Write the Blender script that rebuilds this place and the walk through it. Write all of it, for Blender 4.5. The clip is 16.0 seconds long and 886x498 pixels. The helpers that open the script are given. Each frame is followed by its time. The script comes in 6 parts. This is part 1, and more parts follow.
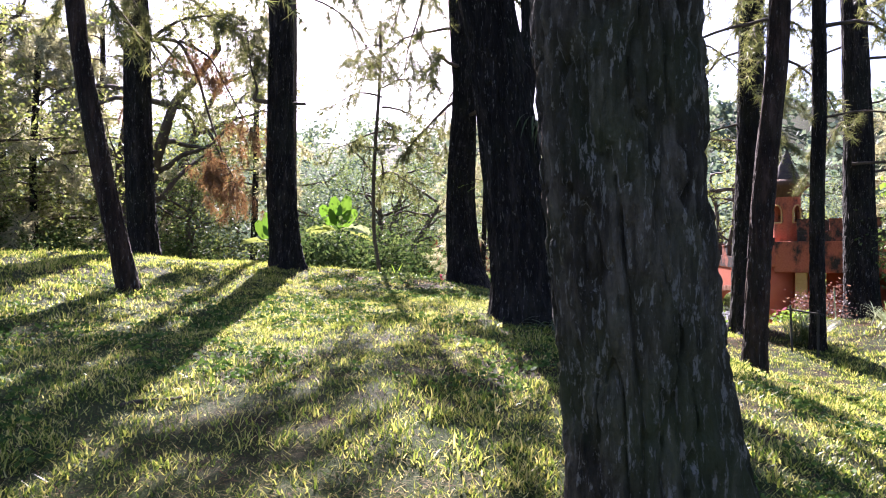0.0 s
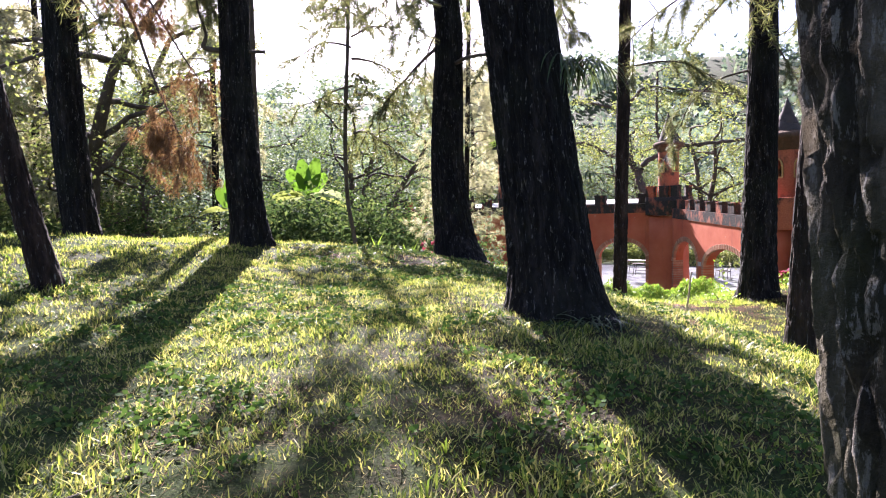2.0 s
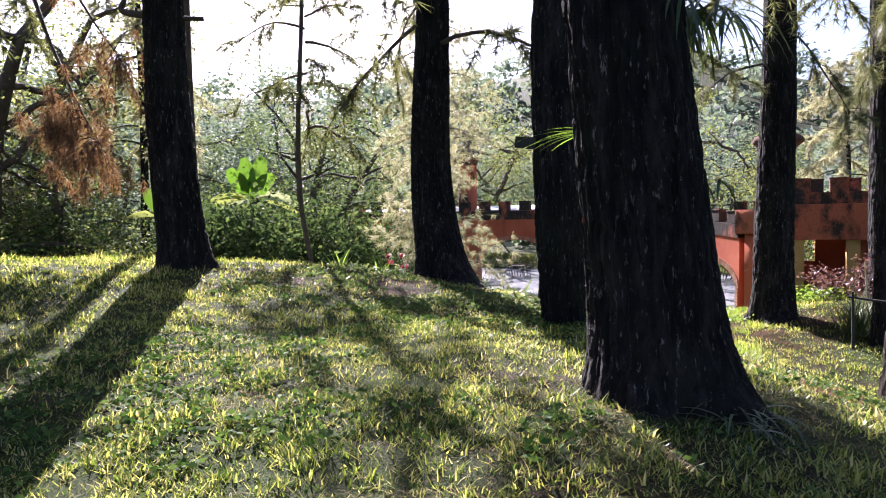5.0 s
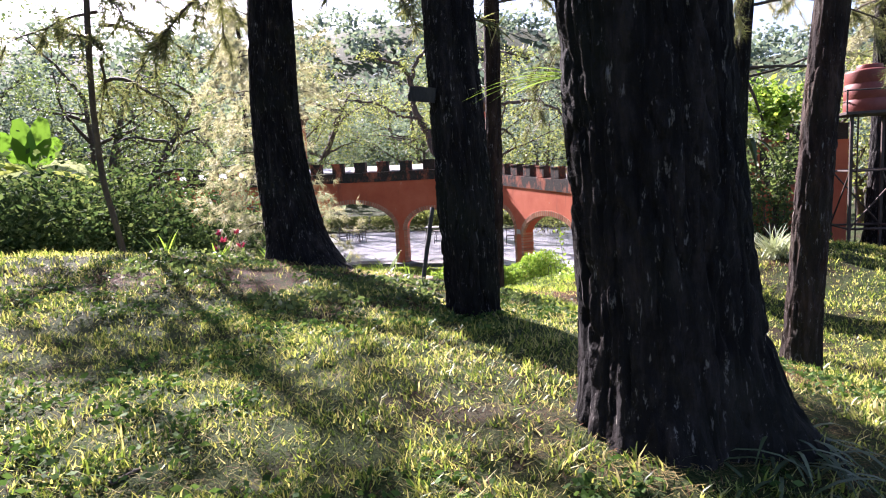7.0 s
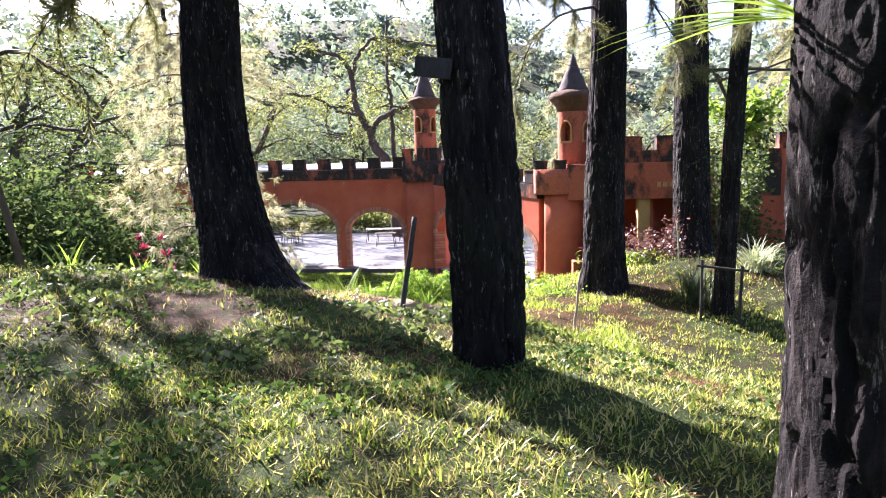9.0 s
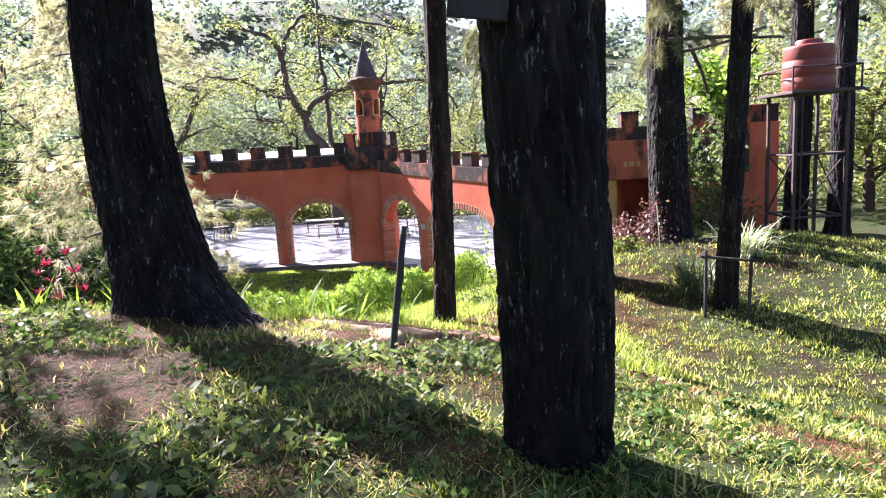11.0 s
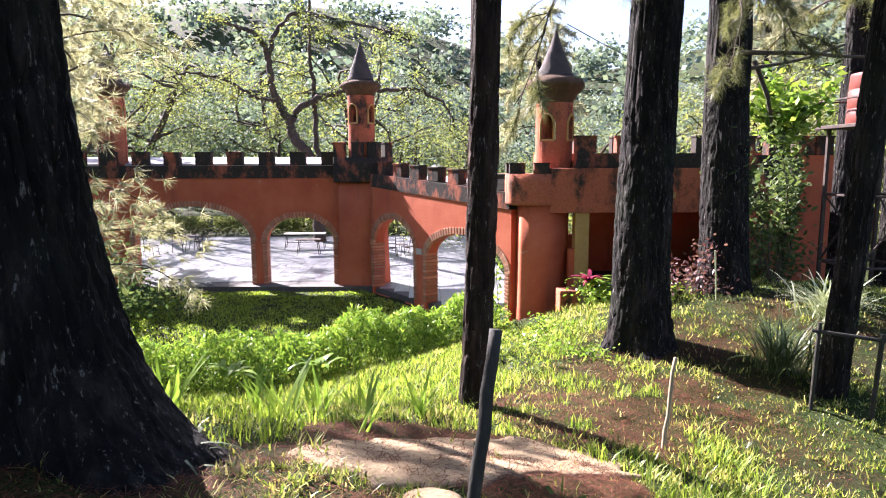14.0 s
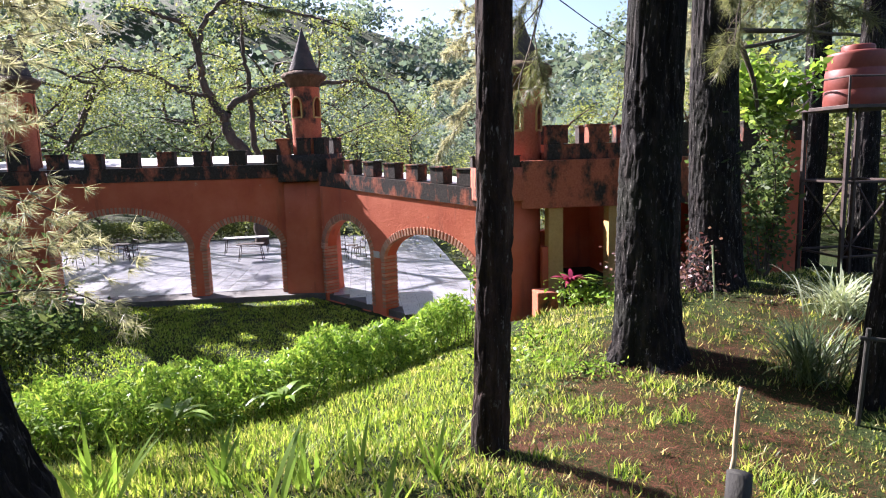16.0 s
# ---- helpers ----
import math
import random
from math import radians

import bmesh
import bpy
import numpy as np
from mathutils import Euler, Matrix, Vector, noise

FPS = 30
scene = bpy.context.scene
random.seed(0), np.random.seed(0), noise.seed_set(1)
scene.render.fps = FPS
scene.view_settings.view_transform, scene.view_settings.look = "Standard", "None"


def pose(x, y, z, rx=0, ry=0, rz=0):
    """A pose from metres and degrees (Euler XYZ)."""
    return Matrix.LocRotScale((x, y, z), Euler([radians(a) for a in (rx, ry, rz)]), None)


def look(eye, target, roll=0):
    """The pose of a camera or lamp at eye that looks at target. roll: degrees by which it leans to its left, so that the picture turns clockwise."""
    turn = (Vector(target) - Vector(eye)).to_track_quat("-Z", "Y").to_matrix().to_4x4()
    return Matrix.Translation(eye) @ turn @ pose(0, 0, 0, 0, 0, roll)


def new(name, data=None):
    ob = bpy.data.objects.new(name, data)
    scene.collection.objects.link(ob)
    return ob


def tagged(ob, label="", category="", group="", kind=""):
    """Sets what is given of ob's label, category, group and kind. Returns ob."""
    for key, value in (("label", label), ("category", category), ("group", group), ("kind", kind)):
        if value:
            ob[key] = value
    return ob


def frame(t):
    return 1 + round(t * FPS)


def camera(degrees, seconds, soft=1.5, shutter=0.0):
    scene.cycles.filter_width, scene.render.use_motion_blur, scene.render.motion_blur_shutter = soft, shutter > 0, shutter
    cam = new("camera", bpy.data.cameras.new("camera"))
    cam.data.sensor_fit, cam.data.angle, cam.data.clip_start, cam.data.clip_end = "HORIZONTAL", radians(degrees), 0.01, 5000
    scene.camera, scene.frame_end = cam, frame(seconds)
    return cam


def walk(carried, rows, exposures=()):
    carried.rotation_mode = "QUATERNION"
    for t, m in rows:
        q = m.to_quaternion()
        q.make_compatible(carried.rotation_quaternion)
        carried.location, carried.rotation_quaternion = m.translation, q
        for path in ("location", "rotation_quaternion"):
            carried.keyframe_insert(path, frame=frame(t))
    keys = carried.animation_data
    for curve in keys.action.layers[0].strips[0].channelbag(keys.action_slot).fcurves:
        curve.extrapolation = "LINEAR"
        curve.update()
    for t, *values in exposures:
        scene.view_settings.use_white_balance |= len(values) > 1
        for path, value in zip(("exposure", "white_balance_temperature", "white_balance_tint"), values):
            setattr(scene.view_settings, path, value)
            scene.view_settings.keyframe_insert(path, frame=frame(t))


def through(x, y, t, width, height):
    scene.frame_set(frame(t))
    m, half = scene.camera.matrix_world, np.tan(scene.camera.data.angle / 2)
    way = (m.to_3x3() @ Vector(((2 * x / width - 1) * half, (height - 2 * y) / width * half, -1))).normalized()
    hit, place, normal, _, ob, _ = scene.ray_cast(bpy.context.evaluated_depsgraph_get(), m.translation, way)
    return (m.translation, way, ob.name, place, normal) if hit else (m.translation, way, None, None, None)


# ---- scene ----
cam = camera(69.8, 16.0, soft=1.1)
PATH = [
    (0, (12.459, -31.415, 3.458), (11.291, -29.792, 3.489), 0.4),
    (0.5, (12.129, -31.135, 3.503), (11.035, -29.462, 3.441), -0.9),
    (1, (11.805, -30.782, 3.554), (10.529, -29.241, 3.533), -1.0),
    (1.5, (11.471, -30.475, 3.595), (10.301, -28.853, 3.623), -0.0),
    (2, (11.146, -30.203, 3.676), (10.057, -28.529, 3.579), -1.1),
    (2.5, (10.866, -29.852, 3.688), (9.593, -28.309, 3.69), 1.3),
    (3, (10.586, -29.557, 3.725), (9.367, -27.971, 3.714), 0.4),
    (3.5, (10.201, -29.269, 3.766), (9.183, -27.551, 3.662), -0.3),
    (3.7, (10.052, -29.166, 3.794), (9.072, -27.426, 3.687), -0.6),
    (5.8, (8.784, -28.097, 3.961), (7.906, -26.303, 3.854), -1.0),
    (6, (8.672, -27.962, 3.975), (7.859, -26.142, 3.809), -1.5),
    (6.5, (8.348, -27.695, 3.986), (7.862, -25.761, 3.833), -1.2),
    (7, (8.039, -27.427, 4.035), (7.625, -25.485, 3.795), -2.8),
    (7.5, (7.789, -27.069, 4.051), (7.119, -25.194, 3.869), -2.3),
    (8, (7.6, -26.739, 4.073), (7.099, -24.818, 3.831), -1.9),
    (8.5, (7.376, -26.398, 4.1), (7.16, -24.424, 3.855), -2.0),
    (9, (7.184, -25.986, 4.074), (6.981, -24.012, 3.826), -1.5),
    (9.5, (7.014, -25.605, 4.12), (6.782, -23.641, 3.818), -2.5),
    (9.7, (6.929, -25.456, 4.125), (6.8, -23.477, 3.866), -1.9),
    (11.8, (6.385, -23.834, 4.235), (6.4, -21.864, 3.895), -3.4),
    (12, (6.351, -23.714, 4.258), (6.373, -21.743, 3.916), -3.4),
    (12.5, (6.293, -23.308, 4.302), (6.094, -21.336, 4.037), -2.3),
    (13, (6.2, -22.82, 4.278), (6.071, -20.845, 3.989), -2.3),
    (13.5, (6.04, -22.377, 4.269), (6.111, -20.418, 3.869), -2.4),
    (14, (5.921, -21.922, 4.261), (5.988, -19.941, 3.992), -0.1),
    (14.5, (5.8, -21.548, 4.285), (5.961, -19.576, 3.99), -1.6),
    (15, (5.594, -21.203, 4.303), (5.914, -19.259, 3.961), -4.2),
    (15.5, (5.463, -20.972, 4.315), (5.8, -19.034, 3.953), -3.1),
    (16, (5.431, -20.617, 4.287), (5.685, -18.654, 3.997), -1.6),
]
EXPOSURES = [(0, 2.75, 5950, 34), (1.5, 2.9, 5950, 32), (2.2, 2.65, 5950, 31), (3.0, 2.5, 5950, 32), (3.5, 2.35, 5850, 32), (6, 2.45, 5850, 32), (7, 2.6, 5950, 32), (8.5, 2.75, 5950, 32), (9.5, 3.0, 5850, 33), (12, 3.0, 5900, 30), (13, 2.95, 5950, 29), (14, 2.72, 6000, 27), (16, 2.32, 5900, 25)]
walk(cam, [(t, look(eye, target, roll)) for t, eye, target, roll in PATH], EXPOSURES)

# ---------------------------------------------------------------- world and sun
SUN_EL, SUN_DIR = 35.0, Vector((-0.68, 0.73, 0)).normalized()
world = bpy.data.worlds.new("sky_world")
scene.world = world
world.use_nodes = True
wn = world.node_tree.nodes
sky = wn.new("ShaderNodeTexSky")
sky.sky_type, sky.sun_disc = "NISHITA", False
sky.sun_elevation = radians(SUN_EL)
sky.sun_rotation = math.atan2(SUN_DIR.x, SUN_DIR.y)
sky.air_density, sky.dust_density, sky.ozone_density = 1.0, 1.6, 1.5
wn["Background"].inputs["Strength"].default_value = 0.05
world.node_tree.links.new(sky.outputs[0], wn["Background"].inputs[0])
sun = new("sun", bpy.data.lights.new("sun", "SUN"))
sun.data.energy, sun.data.angle, sun.data.color = 5.0, radians(0.5), (1.0, 0.94, 0.84)
sun_from = SUN_DIR * math.cos(radians(SUN_EL)) + Vector((0, 0, math.sin(radians(SUN_EL))))
sun.matrix_world = look(sun_from * 60, (0, 0, 0))

# ---------------------------------------------------------------- helpers
RNG = np.random.default_rng(7)


def part(name, bm, material, parent=None, label=""):
    """Link a bmesh as one mesh object under a thing or a part."""
    me = bpy.data.meshes.new(name)
    bm.to_mesh(me)
    bm.free()
    return mesh_part(name, me, material, parent, label)


def mesh_part(name, me, material, parent=None, label=""):
    if material is not None and not me.materials:
        me.materials.append(material)
    ob = new(name, me)
    if parent is not None:
        ob.parent = parent
        ob.matrix_parent_inverse = parent.matrix_world.inverted()
    if label:
        ob["label"] = label
    return ob


def thing(name, at, label, category, group="", kind=""):
    ob = new(name)
    ob.empty_display_size = 0.2
    ob.location = at
    ob.matrix_world = Matrix.Translation(at)
    return tagged(ob, label, category, group, kind)


def poly_mesh(name, verts, sides, smooth=False):
    """A mesh of separate polygons, each of the same number of sides, from an array of corners."""
    verts = np.ascontiguousarray(verts, dtype=np.float32).reshape(-1, 3)
    n, k = len(verts), len(verts) // sides
    me = bpy.data.meshes.new(name)
    me.vertices.add(n)
    me.vertices.foreach_set("co", verts.ravel())
    me.loops.add(n)
    me.loops.foreach_set("vertex_index", np.arange(n, dtype=np.int32))
    me.polygons.add(k)
    me.polygons.foreach_set("loop_start", np.arange(0, n, sides, dtype=np.int32))
    me.update(calc_edges=True)
    return me


def grid_mesh(name, pts, wrap=False, smooth=True):
    """A mesh from an array of rows of points; wrap closes each row."""
    rows, cols = pts.shape[:2]
    idx = np.arange(rows * cols).reshape(rows, cols)
    right = np.roll(idx, -1, axis=1) if wrap else idx[:, 1:]
    left = idx if wrap else idx[:, :-1]
    quads = np.stack([left[:-1], right[:-1], right[1:], left[1:]], -1).reshape(-1, 4)
    me = bpy.data.meshes.new(name)
    me.vertices.add(rows * cols)
    me.vertices.foreach_set("co", np.ascontiguousarray(pts, dtype=np.float32).ravel())
    me.loops.add(quads.size)
    me.loops.foreach_set("vertex_index", quads.ravel().astype(np.int32))
    me.polygons.add(len(quads))
    me.polygons.foreach_set("loop_start", np.arange(0, quads.size, 4, dtype=np.int32))
    if smooth:
        me.polygons.foreach_set("use_smooth", np.ones(len(quads), dtype=bool))
    me.update(calc_edges=True)
    return me


def vnoise(x, y, z, seed=0):
    """Smooth value noise in -1..1 on arrays."""
    xi, yi, zi = np.floor(x), np.floor(y), np.floor(z)
    fx, fy, fz = x - xi, y - yi, z - zi
    fx, fy, fz = (f * f * (3 - 2 * f) for f in (fx, fy, fz))

    def h(a, b, c):
        v = np.sin(a * 127.1 + b * 311.7 + c * 74.7 + seed * 13.37) * 43758.5453
        return 2 * (v - np.floor(v)) - 1

    out = 0
    for dx in (0, 1):
        for dy in (0, 1):
            for dz in (0, 1):
                w = (fx if dx else 1 - fx) * (fy if dy else 1 - fy) * (fz if dz else 1 - fz)
                out = out + w * h(xi + dx, yi + dy, zi + dz)
    return out


def box(bm, x0, x1, y0, y1, z0, z1, bevel=0.0, m=None):
    made = bmesh.ops.create_cube(bm, size=1, matrix=(m or Matrix()) @ Matrix.Translation(((x0 + x1) / 2, (y0 + y1) / 2, (z0 + z1) / 2)) @ Matrix.Diagonal((x1 - x0, y1 - y0, z1 - z0, 1)))
    if bevel:
        edges = list({e for v in made["verts"] for e in v.link_edges})
        bmesh.ops.bevel(bm, geom=edges, offset=bevel, segments=2, affect="EDGES", profile=0.6)
    return bm


def tube_points(path, radii, sides=8):
    """Rings round a path of points, as an array of rows."""
    path, radii = np.asarray(path, float), np.asarray(radii, float)
    tang = np.gradient(path, axis=0)
    tang /= np.linalg.norm(tang, axis=1, keepdims=True) + 1e-9
    ref = np.array([0.31, 0.27, 0.91]) if abs(tang[0][2]) < 0.8 else np.array([0.95, 0.2, 0.1])
    u = np.cross(tang, ref)
    u /= np.linalg.norm(u, axis=1, keepdims=True) + 1e-9
    v = np.cross(tang, u)
    a = np.linspace(0, 2 * np.pi, sides, endpoint=False)
    return path[:, None] + radii[:, None, None] * (np.cos(a)[None, :, None] * u[:, None] + np.sin(a)[None, :, None] * v[:, None])


def merged_tubes(name, tubes, sides=6):
    """One mesh of many tubes (path, radii)."""
    polys = []
    for path, radii in tubes:
        p = tube_points(path, radii, sides)
        q = np.roll(p, -1, axis=1)
        polys.append(np.stack([p[:-1], q[:-1], q[1:], p[1:]], 2).reshape(-1, 3))
    me = poly_mesh(name, np.concatenate(polys), 4)
    bm = bmesh.new()
    bm.from_mesh(me)
    bmesh.ops.remove_doubles(bm, verts=bm.verts, dist=0.0004)
    for f in bm.faces:
        f.smooth = True
    bm.to_mesh(me)
    bm.free()
    return me


def rod(bm, a, b, r, sides=8):
    a, b = Vector(a), Vector(b)
    m = Matrix.Translation((a + b) / 2) @ (b - a).to_track_quat("Z", "Y").to_matrix().to_4x4()
    bmesh.ops.create_cone(bm, cap_ends=True, segments=sides, radius1=r, radius2=r, depth=(b - a).length, matrix=m)
    return bm


def lathe(profile, sides=40, wobble=0.0, seed=0):
    """Rings from a profile of (radius, height)."""
    a = np.linspace(0, 2 * np.pi, sides, endpoint=False)
    pr = np.array(profile, float)
    r = pr[:, 0][:, None] * np.ones_like(a)[None]
    z = pr[:, 1][:, None] * np.ones_like(a)[None]
    if wobble:
        n = vnoise(np.cos(a)[None] * r * 6 + 9, np.sin(a)[None] * r * 6 + 5, z * 6, seed)
        n2 = vnoise(np.cos(a)[None] * r * 17 + 9, np.sin(a)[None] * r * 17 + 5, z * 17, seed)
        r = r + wobble * (n + 0.6 * n2) * (r > 0.03)
    return np.stack([np.cos(a)[None] * r, np.sin(a)[None] * r, z], -1)


# ---------------------------------------------------------------- materials
def nodes_of(name):
    m = bpy.data.materials.new(name)
    m.use_nodes = True
    t = m.node_tree
    return m, t, t.nodes, t.links, t.nodes["Principled BSDF"]


def tex(t, kind, scale, vec, **inputs):
    n = t.nodes.new(kind)
    n.inputs["Scale"].default_value = scale
    for k, v in inputs.items():
        n.inputs[k].default_value = v
    t.links.new(vec, n.inputs["Vector"])
    return n


def ramp(t, fac, stops):
    n = t.nodes.new("ShaderNodeValToRGB")
    e = n.color_ramp.elements
    while len(e) < len(stops):
        e.new(0.5)
    for el, (p, c) in zip(e, stops):
        el.position, el.color = p, (*c, 1)
    t.links.new(fac, n.inputs[0])
    return n.outputs[0]


def mixc(t, fac, a, b, blend="MIX"):
    n = t.nodes.new("ShaderNodeMix")
    n.data_type, n.blend_type = "RGBA", blend
    for sock, val in ((n.inputs[0], fac), (n.inputs[6], a), (n.inputs[7], b)):
        if isinstance(val, (int, float)):
            sock.default_value = val
        elif isinstance(val, tuple):
            sock.default_value = (*val, 1)
        else:
            t.links.new(val, sock)
    return n.outputs[2]


def math_node(t, op, a, b=0.0):
    n = t.nodes.new("ShaderNodeMath")
    n.operation = op
    n.use_clamp = op in ("MULTIPLY_ADD",)
    for sock, val in zip(n.inputs, (a, b)):
        if isinstance(val, (int, float)):
            sock.default_value = val
        else:
            t.links.new(val, sock)
    return n.outputs[0]


def place(t, stretch=(1, 1, 1), local=False):
    """World position (or the object's own), stretched."""
    if local:
        src = t.nodes.new("ShaderNodeTexCoord").outputs["Object"]
    else:
        src = t.nodes.new("ShaderNodeNewGeometry").outputs["Position"]
    n = t.nodes.new("ShaderNodeMapping")
    n.inputs["Scale"].default_value = stretch
    t.links.new(src, n.inputs["Vector"])
    return n.outputs[0]


def bump(t, p, height, strength, dist=0.02):
    n = t.nodes.new("ShaderNodeBump")
    n.inputs["Strength"].default_value, n.inputs["Distance"].default_value = strength, dist
    t.links.new(height, n.inputs["Height"])
    t.links.new(n.outputs[0], p.inputs["Normal"])


def grained(name, dark, mid, light, scale=4.0, fine=30.0, rough=0.8, bumps=0.5, dist=0.01, stretch=(1, 1, 1), metal=0.0, local=False, vary=0.0):
    """A surface of three tones at two scales with a fine relief."""
    m, t, n, l, p = nodes_of(name)
    v = place(t, stretch, local)
    big = tex(t, "ShaderNodeTexNoise", scale, v, Detail=6.0, Roughness=0.6)
    small = tex(t, "ShaderNodeTexNoise", fine, v, Detail=5.0, Roughness=0.65)
    c1 = ramp(t, big.outputs[0], [(0.3, dark), (0.52, mid), (0.75, light)])
    c2 = ramp(t, small.outputs[0], [(0.3, dark), (0.55, mid), (0.8, light)])
    c = mixc(t, 0.45, c1, c2)
    if vary:
        info = n.new("ShaderNodeObjectInfo")
        k = math_node(t, "ADD", math_node(t, "MULTIPLY", info.outputs["Random"], vary), 1 - vary / 2)
        c = mixc(t, 1.0, c, k, "MULTIPLY")
    l.new(c, p.inputs["Base Color"])
    r = math_node(t, "ADD", math_node(t, "MULTIPLY", small.outputs[0], 0.25), rough - 0.12)
    l.new(r, p.inputs["Roughness"])
    p.inputs["Metallic"].default_value = metal
    p.inputs["Specular IOR Level"].default_value = 0.3
    bump(t, p, math_node(t, "ADD", small.outputs[0], big.outputs[0]), bumps, dist)
    return m


def leafy(name, tones, through=0.45, rough=0.5, patch=0.5, gloss=0.35):
    """Leaves or blades: each island takes a tone; light shines through."""
    m, t, n, l, p = nodes_of(name)
    geo = n.new("ShaderNodeNewGeometry")
    v = place(t)
    big = tex(t, "ShaderNodeTexNoise", patch, v, Detail=3.0)
    f = math_node(t, "ADD", math_node(t, "MULTIPLY", geo.outputs["Random Per Island"], 0.65), math_node(t, "MULTIPLY", big.outputs[0], 0.4))
    c = ramp(t, f, [(0.1 + 0.8 * i / (len(tones) - 1), tone) for i, tone in enumerate(tones)])
    l.new(c, p.inputs["Base Color"])
    p.inputs["Roughness"].default_value = rough
    p.inputs["Specular IOR Level"].default_value = gloss
    tr = n.new("ShaderNodeBsdfTranslucent")
    l.new(mixc(t, 1.0, c, (1.0, 1.0, 0.68), "MULTIPLY"), tr.inputs[0])
    mix = n.new("ShaderNodeMixShader")
    mix.inputs[0].default_value = through
    l.new(p.outputs[0], mix.inputs[1])
    l.new(tr.outputs[0], mix.inputs[2])
    l.new(mix.outputs[0], n["Material Output"].inputs["Surface"])
    return m


def plaster_material(name="painted_plaster", paint=((0.40, 0.085, 0.04), (0.50, 0.125, 0.06), (0.58, 0.17, 0.09))):
    """Terracotta paint with mould near the wall's head and worn pale spots."""
    m, t, n, l, p = nodes_of(name)
    v = place(t)
    big = tex(t, "ShaderNodeTexNoise", 0.9, v, Detail=7.0, Roughness=0.6)
    small = tex(t, "ShaderNodeTexNoise", 14.0, v, Detail=6.0, Roughness=0.7)
    c = ramp(t, big.outputs[0], [(0.3, paint[0]), (0.5, paint[1]), (0.72, paint[2])])
    c = mixc(t, math_node(t, "MULTIPLY", small.outputs[0], 0.35), c, paint[0])
    streak = tex(t, "ShaderNodeTexNoise", 2.2, place(t, (1, 1, 0.18)), Detail=5.0, Roughness=0.6)
    c = mixc(t, ramp(t, streak.outputs[0], [(0.58, (0, 0, 0)), (0.72, (0.55, 0.55, 0.55))]), c, (0.16, 0.06, 0.04))
    spots = tex(t, "ShaderNodeTexNoise", 3.5, v, Detail=4.0, Roughness=0.75)
    c = mixc(t, ramp(t, spots.outputs[0], [(0.66, (0, 0, 0)), (0.7, (0.7, 0.7, 0.7))]), c, (0.5, 0.33, 0.22))
    l.new(c, p.inputs["Base Color"])
    p.inputs["Roughness"].default_value = 0.85
    p.inputs["Specular IOR Level"].default_value = 0.25
    bump(t, p, math_node(t, "ADD", small.outputs[0], spots.outputs[0]), 0.5, 0.012)
    return m


def moss_plaster(name, cover):
    """Weathered plaster where dark mould covers much of the paint."""
    m, t, n, l, p = nodes_of(name)
    v = place(t)
    big = tex(t, "ShaderNodeTexNoise", 1.7, place(t, (1, 1, 0.6)), Detail=8.0, Roughness=0.65)
    small = tex(t, "ShaderNodeTexNoise", 22.0, v, Detail=6.0, Roughness=0.7)
    paint = ramp(t, small.outputs[0], [(0.3, (0.33, 0.09, 0.05)), (0.6, (0.46, 0.14, 0.075)), (0.8, (0.5, 0.24, 0.15))])
    mould = ramp(t, small.outputs[0], [(0.3, (0.018, 0.016, 0.014)), (0.6, (0.05, 0.042, 0.035)), (0.8, (0.12, 0.1, 0.08))])
    c = mixc(t, ramp(t, big.outputs[0], [(cover - 0.08, (0, 0, 0)), (cover + 0.06, (1, 1, 1))]), mould, paint)
    l.new(c, p.inputs["Base Color"])
    p.inputs["Roughness"].default_value = 0.92
    p.inputs["Specular IOR Level"].default_value = 0.2
    bump(t, p, math_node(t, "ADD", small.outputs[0], big.outputs[0]), 0.7, 0.02)
    return m


def bark_material(name, dark, mid, light, moss=(0.05, 0.06, 0.035), lichen=0.68):
    m, t, n, l, p = nodes_of(name)
    v = place(t, (1, 1, 0.22))
    plates = tex(t, "ShaderNodeTexVoronoi", 16.0, v)
    big = tex(t, "ShaderNodeTexNoise", 7.0, v, Detail=7.0, Roughness=0.7)
    fine = tex(t, "ShaderNodeTexNoise", 45.0, place(t), Detail=5.0, Roughness=0.7)
    c = ramp(t, big.outputs[0], [(0.32, dark), (0.5, mid), (0.72, light)])
    c = mixc(t, math_node(t, "MULTIPLY", fine.outputs[0], 0.6), c, dark)
    patch = tex(t, "ShaderNodeTexNoise", 1.3, place(t), Detail=5.0)
    c = mixc(t, ramp(t, patch.outputs[0], [(0.5, (0, 0, 0)), (0.7, (0.6, 0.6, 0.6))]), c, moss)
    # pale flecks: lichen, with sunlit bark edges put into the same colour
    spots = tex(t, "ShaderNodeTexNoise", 30.0, place(t, (1, 1, 0.22)), Detail=5.0, Roughness=0.75)
    c = mixc(t, ramp(t, spots.outputs[0], [(lichen, (0, 0, 0)), (lichen + 0.05, (0.75, 0.75, 0.75))]), c, (0.2, 0.19, 0.165))
    l.new(c, p.inputs["Base Color"])
    p.inputs["Roughness"].default_value = 0.93
    p.inputs["Specular IOR Level"].default_value = 0.2
    h = math_node(t, "ADD", math_node(t, "MULTIPLY", plates.outputs["Distance"], 1.4), math_node(t, "ADD", big.outputs[0], math_node(t, "MULTIPLY", fine.outputs[0], 0.5)))
    bump(t, p, h, 1.0, 0.045)
    return m


